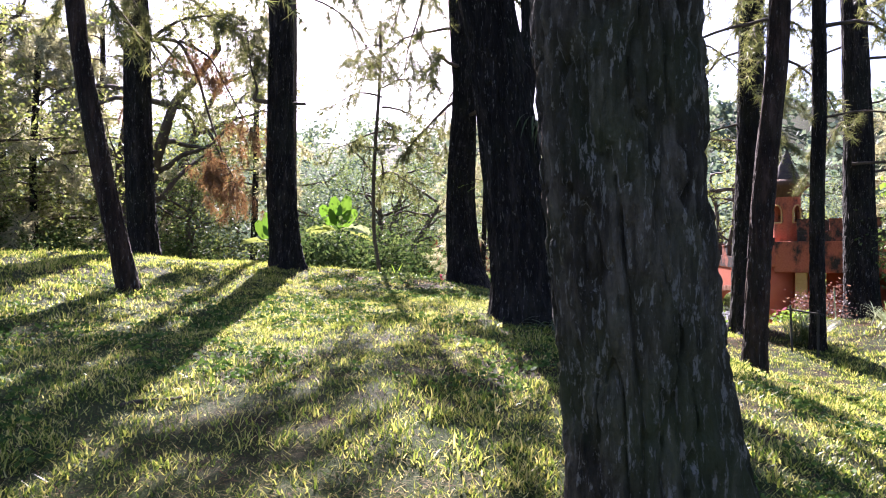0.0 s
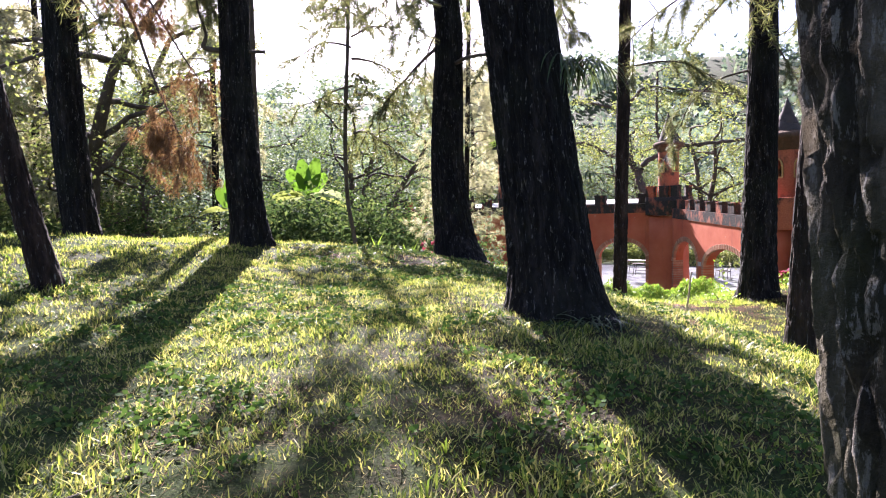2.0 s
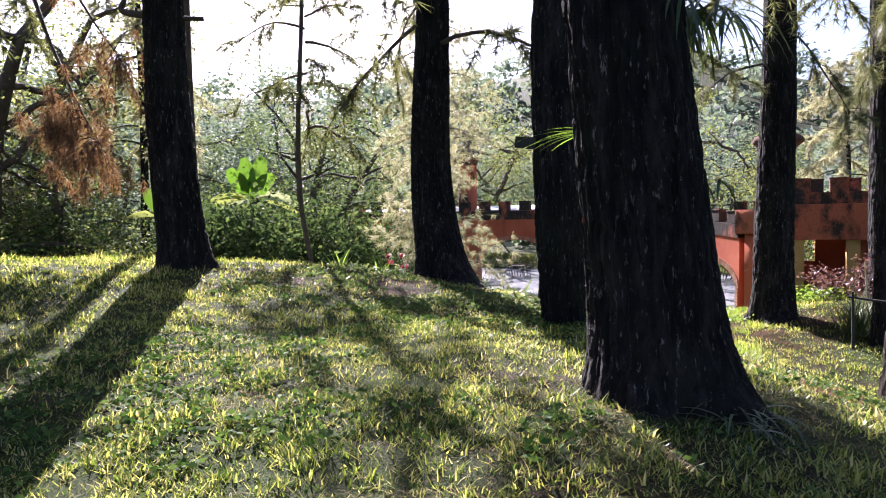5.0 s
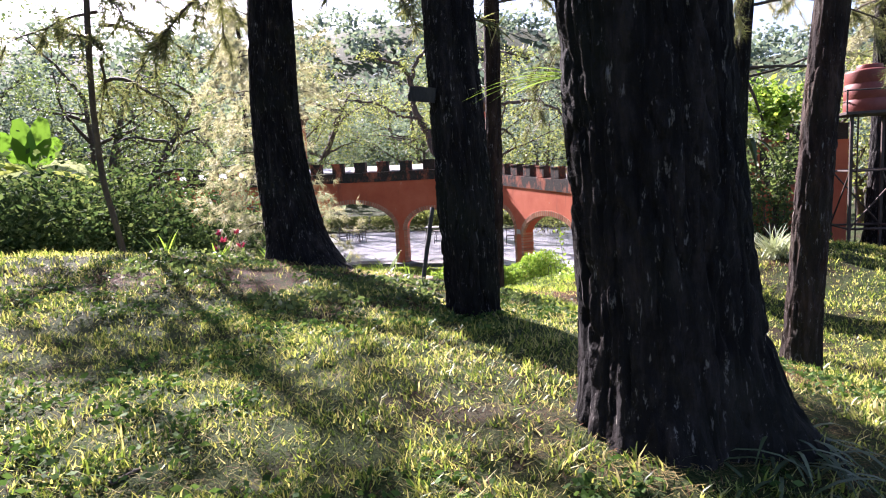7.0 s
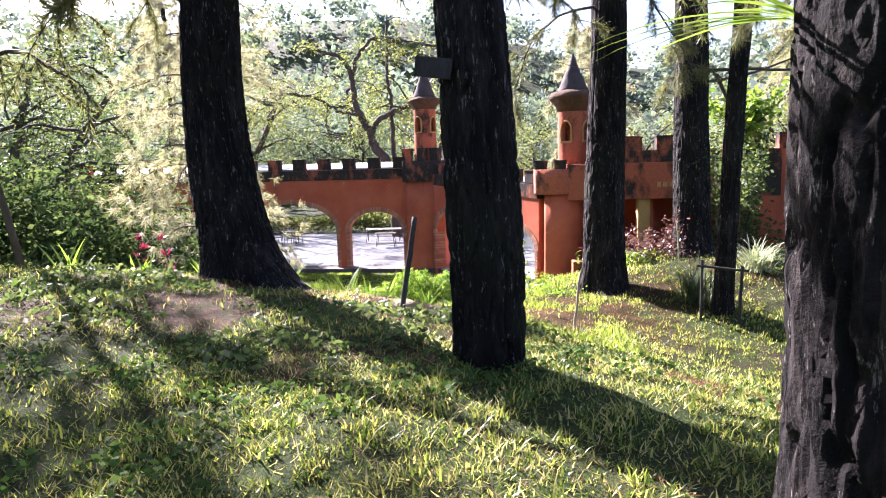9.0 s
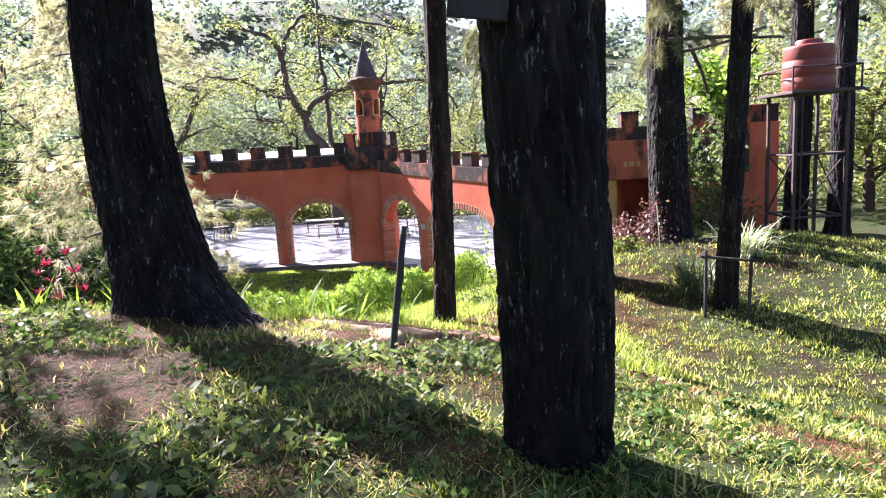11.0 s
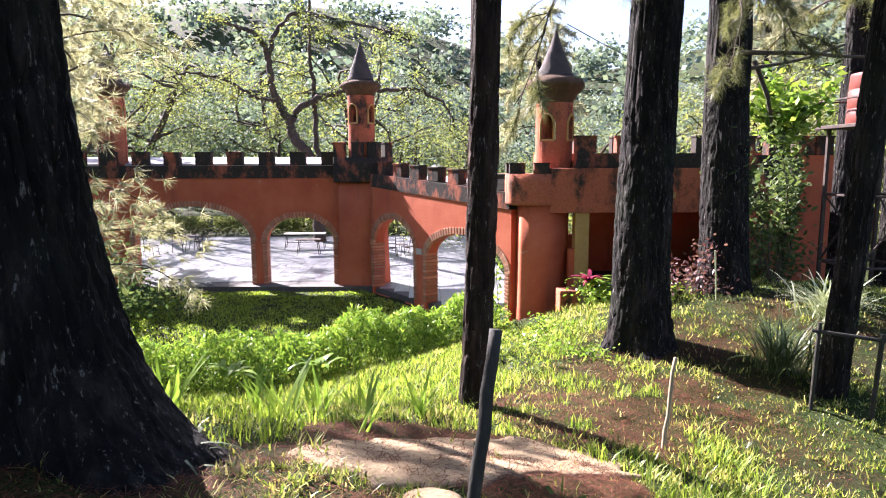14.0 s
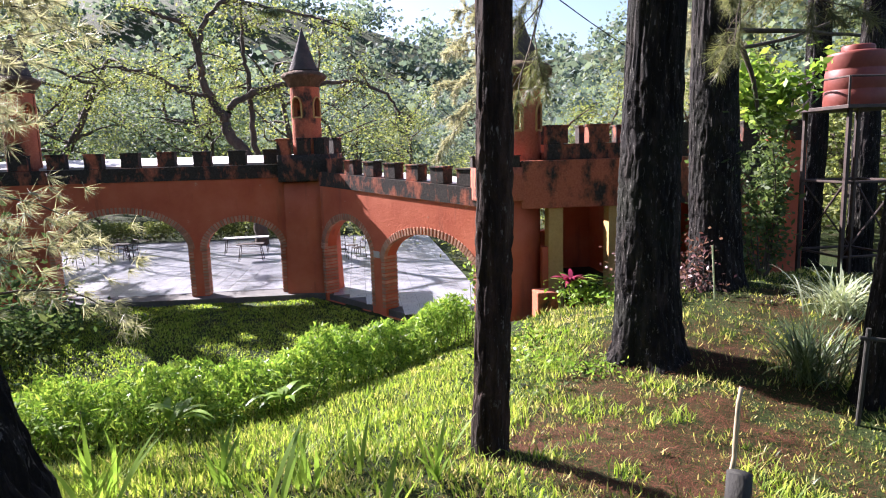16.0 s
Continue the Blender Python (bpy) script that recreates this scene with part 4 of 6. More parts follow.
# ---------------------------------------------------------------- plants
def strap_leaves(at, count, length, width, seed, up=1.1, bend=1.2, spread=0.06, ang=(0, 6.283)):
    """Arching strap leaves from one point: five cross-sections each, slightly folded."""
    g = np.random.default_rng(seed)
    polys = []
    for i in range(count):
        a = g.uniform(*ang)
        L = length * g.uniform(0.6, 1.15)
        d = np.array([math.cos(a), math.sin(a), up * g.uniform(0.6, 1.5)])
        d /= np.linalg.norm(d)
        p = np.array(at, float) + np.array([g.normal(0, spread), g.normal(0, spread), 0])
        side = np.array([-math.sin(a), math.cos(a), 0])
        rows = []
        for k in range(7):
            w = width * (0.55 + 1.6 * (k / 6) * (1 - k / 6) * 1.3) * (1 - (k / 6) ** 3) + 0.0008
            rows.append((p - side * w, p + side * w))
            d = d + np.array([0, 0, -bend * g.uniform(0.7, 1.2) / 6])
            d /= np.linalg.norm(d)
            p = p + d * L / 6
        for (a0, b0), (a1, b1) in zip(rows, rows[1:]):
            polys.append([a0, b0, b1, a1])
    return np.array(polys)


def welded(name, polys, material, parent=None, label="", smooth=True):
    me = poly_mesh(name, np.asarray(polys).reshape(-1, 3), 4)
    bm = bmesh.new()
    bm.from_mesh(me)
    bmesh.ops.remove_doubles(bm, verts=bm.verts, dist=0.00005)
    for fc in bm.faces:
        fc.smooth = smooth
    bm.to_mesh(me)
    bm.free()
    return mesh_part(name, me, material, parent, label)


def tuft(name, at, count, length, width, material, seed, label, category, group="", up=1.1, bend=1.2, spread=0.06):
    z = G(*at[:2]) if len(at) == 2 else at[2]
    polys = strap_leaves((at[0], at[1], z - 0.02), count, length, width, seed, up, bend, spread)
    if count > 20:
        return tagged(welded(name, polys, material), label, category, group)
    root = thing(name, (at[0], at[1], z), label, category, group)
    for k in range(count):
        welded("leaf", polys[6 * k:6 * k + 6], material, root)
    return root


def shrub(name, at, w, h, count, size, material, seed, label, category, aspect=0.4, base_z=None, stems=7, group=""):
    """A bush: thin stems with leaves gathered round their ends."""
    g = np.random.default_rng(seed)
    z = G(*at) if base_z is None else base_z
    root = thing(name, (at[0], at[1], z), label, category, group)
    tubes, pts = [], []
    for i in range(stems):
        a = i * 2.4 + g.uniform(0, 0.6)
        path = limb_path((at[0] + 0.12 * w * math.cos(a), at[1] + 0.12 * w * math.sin(a), z - 0.05), (0.7 * w / h * math.cos(a), 0.7 * w / h * math.sin(a), 1), h * g.uniform(0.65, 1.0), 0.2, seed * 19 + i, 7, 0.16)
        tubes.append((path, np.linspace(0.02, 0.005, 7)))
        pts += list(path[2:]) + [0.5 * (path[3] + path[4]), 0.5 * (path[5] + path[6])]
    pts = np.array(pts)
    for one in tubes:
        mesh_part("stem", merged_tubes("stem", [one], 5), M_LIMB, root)
    c = pts[g.integers(0, len(pts), count)] + g.normal(0, 1, (count, 3)) * np.array([w * 0.2, w * 0.2, h * 0.12])
    mesh_part("leaves", poly_mesh("leaves", leaf_quads(c, size, seed, 0.7, aspect), 4), material, root)
    return root


FAN = np.array([0.72, 0.69, 0.0])


def banana_leaf(base, tilt, length, width, bend, seed):
    """A paddle leaf with a folded midrib, leaning tilt degrees in the fan's plane."""
    g = np.random.default_rng(seed)
    v = np.cross(FAN, (0, 0, 1.0))
    d = math.sin(radians(tilt)) * FAN + math.cos(radians(tilt)) * np.array([0, 0, 1.0]) + v * g.normal(0, 0.2)
    p = np.array(base, float)
    rows, n = [], 13
    for k in range(n):
        d /= np.linalg.norm(d)
        u = k / (n - 1)
        side = np.cross(v, d)
        side /= np.linalg.norm(side)
        w = width * (0.1 if u < 0.2 else min(1.0, (u - 0.15) * 5) * (1 - max(0, u - 0.6) ** 2 * 4)) + 0.008
        rows.append([p - side * w + v * w * 0.3 + g.normal(0, 0.012, 3), p, p + side * w + v * w * 0.3 + g.normal(0, 0.012, 3)])
        d = d + np.array([0, 0, -bend / n])
        p = p + d * length / n
    polys = []
    for r0, r1 in zip(rows, rows[1:]):
        polys += [[r0[0], r0[1], r1[1], r1[0]], [r0[1], r0[2], r1[2], r1[1]]]
    return np.array(polys)


def banana(at, h, seed, label, leaves=8, scale=1.0):
    z = G(*at)
    root = thing("banana_plant", (at[0], at[1], z), label, "plant", "banana plants")
    stem = limb_path((at[0], at[1], z - 0.2), (0, 0, 1), h, 0, seed, 8, 0.02)
    mesh_part("stem", merged_tubes("stem", [(stem, np.linspace(0.13, 0.06, 8) * scale)], 12), M_SEDGE, root)
    tilts = [-32, -9, 13, 31, -64, 60, 80, -84, -74, 70, 92, -96][:leaves]
    for i, tilt in enumerate(tilts):
        upright = i < 4
        size = (0.92, 1.0, 1.08, 0.8)[i % 4]
        welded("leaf", banana_leaf(stem[-1], tilt, (1.45 if upright else 1.5) * scale * size, (0.24 if upright else 0.09) * scale, (0.25, 0.1, 0.3, 0.6)[i % 4] if upright else 1.0, seed + i), M_BANANA if upright else (M_SEDGE_PALE if i % 2 else M_LEAF_PALE), root)
    return root


banana((-7.6, -11.3), 4.5, 3, "banana plant with glowing upright green leaves", 10, 1.15)
banana((-8.5, -14.2), 3.1, 8, "small banana plant with bright leaves", 7, 1.0)
banana((-6.6, -6.4), 1.9, 12, "banana plant in the shade of trees", 6, 1.0)

# bushes along the far edge of the mound
UNDER = [((-12.5, -10.5), 2.6, 1.9, M_LEAF), ((-8.5, -7.6), 2.4, 1.6, M_LEAF), ((-6.8, -8.6), 2.2, 1.7, M_LEAF), ((-4.6, -7.2), 2.6, 1.9, M_LEAF), ((-11.0, -14.0), 2.8, 2.0, M_LEAF_PALE), ((-13.5, -18.0), 3.0, 2.2, M_LEAF), ((-11.6, -21.5), 2.6, 1.8, M_LEAF), ((-13.5, -26.0), 3.2, 2.6, M_LEAF), ((-10.5, -30.0), 3.0, 2.6, M_LEAF), ((-7.8, -12.2), 1.7, 1.3, M_LEAF_PALE), ((-3.4, -4.6), 2.2, 1.5, M_LEAF), ((-5.6, -10.6), 1.6, 1.2, M_LEAF), ((-7.0, -13.0), 1.8, 1.5, M_LEAF), ((-5.2, -12.8), 1.6, 1.3, M_LEAF), ((-9.4, -12.6), 1.9, 1.7, M_LEAF), ((-3.6, -11.4), 1.7, 1.5, M_LEAF)]
for i, (b, w, h, m) in enumerate(UNDER):
    shrub("bush", b, w, h * 1.55, 3600, 0.15, M_BUSH if m is M_LEAF else m, 200 + i, "dense green bush beyond the crest" if m is M_LEAF else "bush beyond the crest, in pale sunlit leaf colour", "bush", 0.5, None, 9, "bushes")

# dense tall undergrowth that closes the view below the crowns
for i, (b, w, h) in enumerate([((-6.0, -9.8), 2.6, 4.3), ((-4.6, -8.9), 2.6, 4.4), ((-7.0, -11.9), 2.0, 4.9), ((-8.3, -12.5), 2.2, 4.7), ((-10.2, -10.0), 3.2, 3.6), ((-15.5, -15.0), 4.0, 4.4), ((-16.5, -19.5), 4.0, 4.6), ((-15.5, -23.5), 4.0, 4.6), ((-17.5, -28.0), 4.5, 5.0), ((-14.5, -29.5), 4.0, 4.4), ((-19.5, -24.0), 4.5, 5.5), ((-21.0, -17.5), 4.5, 5.5), ((-13.5, -33.5), 4.0, 4.6), ((-19.0, -32.5), 4.5, 5.5)]):
    shrub("bush", b, w, h, 7500, 0.2, M_BUSH, 260 + i, "tall dense dark green undergrowth bush", "bush", 0.5, None, 10, "bushes")

# distant pines with pale trunks in the hazy wood
for i, (b, r, tp) in enumerate([((-20, -20), 0.2, 14), ((-23, -23.5), 0.22, 15), ((-18.5, -22.5), 0.17, 12), ((-27, -21), 0.25, 16), ((-22, -28), 0.2, 14), ((-16.5, -27.5), 0.17, 13), ((-24, -16), 0.22, 15), ((-15, -20.5), 0.15, 12), ((-19, -32), 0.22, 14), ((-12.5, -29.2), 0.16, 15), ((-16, -31), 0.2, 16), ((-17.5, -17.0), 0.17, 15), ((-16, -9.5), 0.2, 16), ((-12, 9.5), 0.18, 14.5), ((24, 12), 0.25, 14), ((12.5, 15), 0.2, 13)]):
    z = G(*b)
    root = thing("pine_tree", (b[0], b[1], z), "tall thin pine in the hazy wood", "tree", "pine trees")
    mesh_part("trunk", bark_trunk((b[0], b[1], z), (0.01, 0), r, tp, 40 + i, 20, 0.25, 0.2, 0.012, 0.014, 0.12), M_BARK, root)
    # on these pines the pale needle colour stands in for the wood's haze
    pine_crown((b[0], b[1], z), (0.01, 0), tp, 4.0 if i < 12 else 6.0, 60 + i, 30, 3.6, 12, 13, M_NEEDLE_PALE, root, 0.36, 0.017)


def drooping_branch(name, start, direction, length, droop, seed, label, material, twigs=14, needles=26, nlen=0.22, thick=0.03, bare=0.35, hang=1.2):
    """A long limb with hanging twigs and needle tufts at their ends."""
    g = np.random.default_rng(seed)
    root = thing(name, tuple(start), label, "branch", "pine branches")
    main = limb_path(start, direction, length, droop, seed, 14, 0.1)
    tubes = [(main, np.linspace(thick, 0.006, 14))]
    cs, ds = [], []
    for i in range(twigs):
        k = bare + (1 - bare) * (i + g.uniform(0, 1)) / twigs
        q = main[min(13, int(k * 13))]
        tw = limb_path(q, (main[-1] - main[0]) / length + g.normal(0, 0.6, 3), g.uniform(0.35, 0.8) * length * 0.32, hang, seed * 31 + i, 7, 0.16)
        tubes.append((tw, np.linspace(0.008, 0.003, 7)))
        for p0, p1 in zip(tw[2:-1], tw[3:]):
            for u in (0.2, 0.6, 1.0):
                cs.append(p0 + (p1 - p0) * u)
                ds.append((p1 - p0) / (np.linalg.norm(p1 - p0) + 1e-9))
    mesh_part("limb", merged_tubes("limb", tubes, 6), M_LIMB, root)
    mesh_part("needles", poly_mesh("needles", clumps(np.array(cs), np.array(ds), needles, nlen, 0.0028, seed, 1.0, 0.4), 3), material, root)
    return root


def tree_point(i, h):
    b, ln, bend = BIG[i][0], BIG[i][1], BIG[i][9]
    ox, oy = stem_offset(ln, bend or (0, 0, 0, 0, 0), h)
    return (b[0] + float(ox), b[1] + float(oy), G(*b) + h)


# branches that hang into view
def shaped_limb(ctrl, thick, seed, label, material, ends, count=60, needles=24, nlen=0.2):
    """A limb through a few bends, with tufts hanging round given ends."""
    g = np.random.default_rng(seed)
    root = thing("pine_branch", tuple(ctrl[0]), label, "branch", "pine branches")
    c = np.array(ctrl, float)
    k = np.linspace(0, len(c) - 1, 6 * len(c))
    path = np.stack([np.interp(k, np.arange(len(c)), c[:, a]) for a in range(3)], -1)
    for _ in range(3):
        path[1:-1] = (path[:-2] + 2 * path[1:-1] + path[2:]) / 4
    tubes = [(path, np.linspace(thick, 0.008, len(path)))]
    cs, ds = [], []
    for e, spread in ends:
        for i in range(count):
            q = np.array(e) + g.normal(0, 1, 3) * spread
            src = path[np.argmin(np.linalg.norm(path - q, axis=1))]
            tw = np.array([src, 0.5 * (src + q) + np.array([0, 0, 0.05]), q, q + np.array([0.02, 0.02, -0.14])])
            if i % 3 == 0:
                tubes.append((tw, np.linspace(0.006, 0.003, 4)))
            cs += [q, q + np.array([0.01, 0.01, -0.1])]
            ds += [np.array([0, 0, -1.0])] * 2
    mesh_part("limb", merged_tubes("limb", tubes, 6), M_LIMB, root)
    mesh_part("needles", poly_mesh("needles", clumps(np.array(cs), np.array(ds), needles, nlen, 0.004, seed, 0.6, 0.2), 3), material, root)
    return root


shaped_limb([(-1.04, -23.9, 8.3), (-0.47, -23.49, 8.25), (-0.14, -23.25, 7.5), (0.09, -23.08, 6.5), (0.42, -22.85, 5.47), (0.57, -22.73, 5.1)], 0.05, 301, "bare arching pine limb ending in brown needle tufts", M_NEEDLE_DEAD, [((0.3, -22.9, 5.15), 0.26), ((0.55, -22.75, 4.9), 0.22), ((0.15, -23.05, 5.4), 0.16)])
shaped_limb([(-0.47, -23.49, 8.25), (0.08, -23.09, 7.91), (0.55, -22.75, 6.83), (0.82, -22.55, 6.32)], 0.035, 302, "drooping pine limb with withered brown tufts", M_NEEDLE_DEAD, [((0.8, -22.6, 6.15), 0.24), ((0.2, -23.0, 7.4), 0.2), ((-0.2, -23.3, 7.9), 0.25)], 40)
shaped_limb([(1.1, -22.04, 6.93), (0.64, -22.36, 7.0), (0.73, -22.3, 7.24), (0.6, -22.39, 7.7), (0.5, -22.46, 8.7)], 0.06, 303, "broken pine limb with hanging needles", M_NEEDLE, [((0.48, -22.5, 8.2), 0.3), ((0.2, -22.7, 8.6), 0.35), ((0.8, -22.3, 7.9), 0.2)], 40)
stub = part("branch_stub", rod(bmesh.new(), (1.3, -21.9, 6.93), (1.6, -21.66, 6.93), 0.035, 8), M_LIMB)
tagged(stub, "short broken stub of a pine branch", "branch", "pine branches")
for i, (ti, h, d, L, m) in enumerate([(11, 6.2, (0.3, 0.9, 0.1), 3.5, M_NEEDLE), (2, 5.2, (-0.8, 0.5, 0.2), 3.2, M_NEEDLE), (2, 6.0, (0.6, 0.8, 0.1), 3.6, M_NEEDLE), (10, 6.0, (-0.7, 0.6, 0.1), 4.0, M_NEEDLE_DEAD), (9, 5.4, (-0.4, 0.8, 0.1), 3.0, M_NEEDLE), (4, 5.6, (-0.8, -0.3, 0.1), 3.6, M_NEEDLE), (4, 6.2, (0.6, -0.7, 0.1), 3.0, M_NEEDLE), (6, 5.4, (0.7, 0.6, 0.15), 2.6, M_NEEDLE), (5, 5.5, (-0.5, -0.8, 0.15), 3.2, M_NEEDLE), (7, 5.2, (0.8, 0.3, 0.1), 3.0, M_NEEDLE), (8, 5.4, (-0.3, 0.9, 0.2), 3.4, M_NEEDLE), (8, 5.9, (-0.9, -0.3, 0.15), 3.2, M_NEEDLE), (1, 5.3, (-0.8, 0.6, 0.1), 3.4, M_NEEDLE), (3, 5.2, (-0.5, 0.9, 0.1), 2.8, M_NEEDLE), (5, 6.0, (0.9, 0.3, 0.1), 4.0, M_NEEDLE_PALE)]):
    drooping_branch("pine_branch", tree_point(ti, h), d, L, 1.5, 310 + i, "drooping pine branch with withered tufts" if m is M_NEEDLE_DEAD else "drooping pine branch with long green needles", m, 11, 22, 0.22, 0.03, 0.35)

# young pine with pale drooping needles in front of the arcade
yp = (-0.2, -11.2)
zy = G(*yp)
young = thing("young_pine", (*yp, zy), "young pine with long pale drooping needles", "tree", "pine trees")
mesh_part("trunk", bark_trunk((*yp, zy), (0.02, 0), 0.1, 12.5, 91, 24, 0.12, 0.2, 0.01), M_BARK, young)
g = np.random.default_rng(92)
tubes, cs, ds = [], [], []
for i in range(40):
    h = 2.0 + 8.0 * i / 40
    a = i * 2.4
    L = (2.6 - 0.1 * h) * g.uniform(0.75, 1.1)
    p = limb_path((yp[0], yp[1], zy + h), (math.cos(a), math.sin(a), 0.35), L, 1.0, 700 + i, 9, 0.12)
    tubes.append((p, np.linspace(0.025, 0.005, 9)))
    for j in range(3, 9):
        for k in range(4):
            q = p[j] + g.normal(0, 0.2, 3)
            cs.append(q)
            ds.append((p[j] - p[j - 1]) / np.linalg.norm(p[j] - p[j - 1]))
mesh_part("branchwork", merged_tubes("branchwork", tubes, 5), M_LIMB, young)
mesh_part("needles", poly_mesh("needles", clumps(np.array(cs), np.array(ds), 34, 0.27, 0.0055, 93, 0.6, 0.3), 3), M_NEEDLE_PALE, young)

# crooked tree behind the roof


def crooked_tree(limbs, label, seed, twigs=8, leaves=5200):
    """A spreading tree of bent limbs (bends, thickness at the foot and tip) with sparse leaves at the twig ends."""
    g = np.random.default_rng(seed)
    root = thing("broadleaf_tree", limbs[0][0][0], label, "tree", "background trees")
    tips = []
    for n, (ctrl, r0, r1) in enumerate(limbs):
        c = np.array(ctrl, float)
        k = np.linspace(0, len(c) - 1, 7 * len(c))
        path = np.stack([np.interp(k, np.arange(len(c)), c[:, a]) for a in range(3)], -1)
        for _ in range(4):
            path[1:-1] = (path[:-2] + 2 * path[1:-1] + path[2:]) / 4
        path[1:-1] += g.normal(0, 0.035, (len(path) - 2, 3))
        tubes = [(path, np.linspace(r0, r1, len(path)))]
        for i in range(twigs):
            q = path[int(len(path) * (0.35 + 0.64 * (i + g.uniform(0, 0.9)) / twigs))]
            tw = limb_path(q, g.normal(0, 1, 3) * (1, 1, 0.55) + (0, 0, 0.15), g.uniform(1.0, 2.6), 0.5, seed * 41 + n * 23 + i, 7, 0.22)
            tubes.append((tw, np.linspace(0.045, 0.008, 7)))
            tips += list(tw[2:])
            for m in range(3):
                t2 = limb_path(tw[2 + m], g.normal(0, 1, 3) * (1, 1, 0.6), g.uniform(0.6, 1.4), 0.8, seed * 43 + n * 131 + i * 7 + m, 5, 0.25)
                tubes.append((t2, np.linspace(0.018, 0.005, 5)))
                tips += list(t2[1:])
        mesh_part("trunk" if n == 0 else "limb", merged_tubes("limb", tubes, 8), M_LIMB, root)
    tips = np.array(tips)
    c = tips[g.integers(0, len(tips), leaves)] + g.normal(0, 0.2, (leaves, 3))
    mesh_part("crown", poly_mesh("crown", leaf_quads(c, 0.17, seed), 4), M_LEAF_PALE, root)
    return root


crooked_tree([
    ([(0.5, 12.2, -0.1), (0.4, 12.1, 2.5), (0.0, 12.0, 4.8), (-0.8, 12.0, 5.7), (-0.9, 12.0, 6.4), (-1.3, 11.8, 7.1), (-1.7, 11.6, 8.0), (-1.75, 11.4, 9.6), (-2.1, 11.2, 10.5), (-2.9, 11.0, 10.9), (-4.4, 10.8, 11.3)], 0.34, 0.07),
    ([(-0.9, 12.0, 6.3), (-0.5, 12.2, 7.1), (0.6, 12.5, 7.7), (2.0, 12.8, 8.1), (4.2, 13.0, 8.1), (5.8, 12.8, 8.2), (7.3, 12.5, 7.3), (7.8, 12.4, 6.0)], 0.19, 0.05),
    ([(-1.75, 11.4, 9.5), (-1.4, 11.6, 10.9), (-0.4, 11.8, 11.9), (1.3, 12.0, 11.6), (3.8, 12.4, 11.2), (5.4, 12.6, 10.6)], 0.14, 0.04),
    ([(-1.5, 11.8, 7.4), (-2.6, 11.5, 7.6), (-3.8, 11.2, 8.4), (-5.6, 11.0, 8.8), (-7.4, 10.8, 8.2)], 0.1, 0.03),
    ([(0.55, 12.6, 3.4), (0.3, 12.9, 5.5), (0.25, 13.0, 8.3), (0.05, 13.0, 9.6), (0.1, 13.0, 13.0)], 0.17, 0.07),
], "crooked forked tree with sparse yellow-green leaves", 35)
shrub("bush", (-0.8, 16.6), 4.2, 3.2, 3600, 0.2, M_LEAF_PALE, 230, "bright yellow-green bush beyond the patio", "bush", 0.5, None, 10, "bushes")
shrub("bush", (6.5, 10.5), 3.4, 3.9, 3200, 0.18, M_LEAF_PALE, 231, "bright green bush behind the wing", "bush", 0.5, 0.2, 10, "bushes")
shrub("bush", (10.5, 4.0), 3.4, 4.2, 3200, 0.18, M_LEAF_PALE, 232, "bright green bush behind the tower", "bush", 0.5, None, 10, "bushes")

# hedge below the slope, of long narrow leaves
HEDGE = [(-0.6, -11.6), (1.6, -11.5), (3.4, -11.0), (5.0, -10.1), (6.4, -9.1), (7.4, -8.5)]


def along(pts, u):
    pts = np.array(pts)
    seg = np.linalg.norm(np.diff(pts, axis=0), axis=1)
    s = np.concatenate([[0], np.cumsum(seg)])
    return np.stack([np.interp(u * s[-1], s, pts[:, k]) for k in range(pts.shape[1])], -1)


g = np.random.default_rng(401)
n = 32000
u = g.uniform(0, 1, n)
c = along(HEDGE, u)
off = g.normal(0, 0.62, n).clip(-1.35, 1.35)
hx, hy = c[:, 0] + off * 0.45, c[:, 1] + off * 0.9
top = (0.84 + 0.3 * vnoise(hx * 1.3, hy * 1.3, 0 * hx, 8) + 0.22 * vnoise(hx * 4.1, hy * 4.1, 0 * hx, 9)) * np.sqrt(1 - (off / 1.4) ** 2)
hz = height(hx, hy) + top * g.uniform(0.02, 1.12, n) ** 0.6
hedge = thing("hedge", (3.4, -11.0, G(3.4, -11)), "lush hedge of narrow bright green leaves", "hedge")
mesh_part("leaves", poly_mesh("leaves", leaf_quads(np.stack([hx, hy, hz], -1), 0.145, 402, 1.3, 0.18), 4), M_HEDGE, hedge)
tubes = []
for i in range(140):
    q = along(HEDGE, np.array([g.uniform(0, 1)]))[0] + g.normal(0, 0.3, 2)
    z0 = G(*q)
    tubes.append((limb_path((q[0], q[1], z0 - 0.05), (g.normal(0, 0.25), g.normal(0, 0.25), 1), 0.75, 0.1, 410 + i, 5, 0.1), np.linspace(0.008, 0.003, 5)))
for one in tubes:
    mesh_part("stem", merged_tubes("stem", [one], 5), M_LIMB, hedge)
for i, (x, y) in enumerate([(1.3, -12.2), (2.9, -12.2), (4.2, -11.6), (0.2, -12.0)]):
    tuft("fern", (x, y, G(x, y) + 0.35), 11, 0.55, 0.05, M_HEDGE, 420 + i, "bright fern fronds rising from the hedge", "fern", "ferns", 1.2, 1.5)

# tufts and flowering plants
tuft("sedge_clump", (10.62, -14.05), 240, 1.0, 0.007, M_SEDGE, 430, "dark green clump of arching sedge blades", "plant", "", 2.4, 1.2, 0.14)
tuft("spider_plant", (12.3, -12.4), 170, 0.9, 0.012, M_SEDGE_PALE, 431, "pale variegated tuft of arching blades", "plant", "", 2.2, 1.4, 0.12)
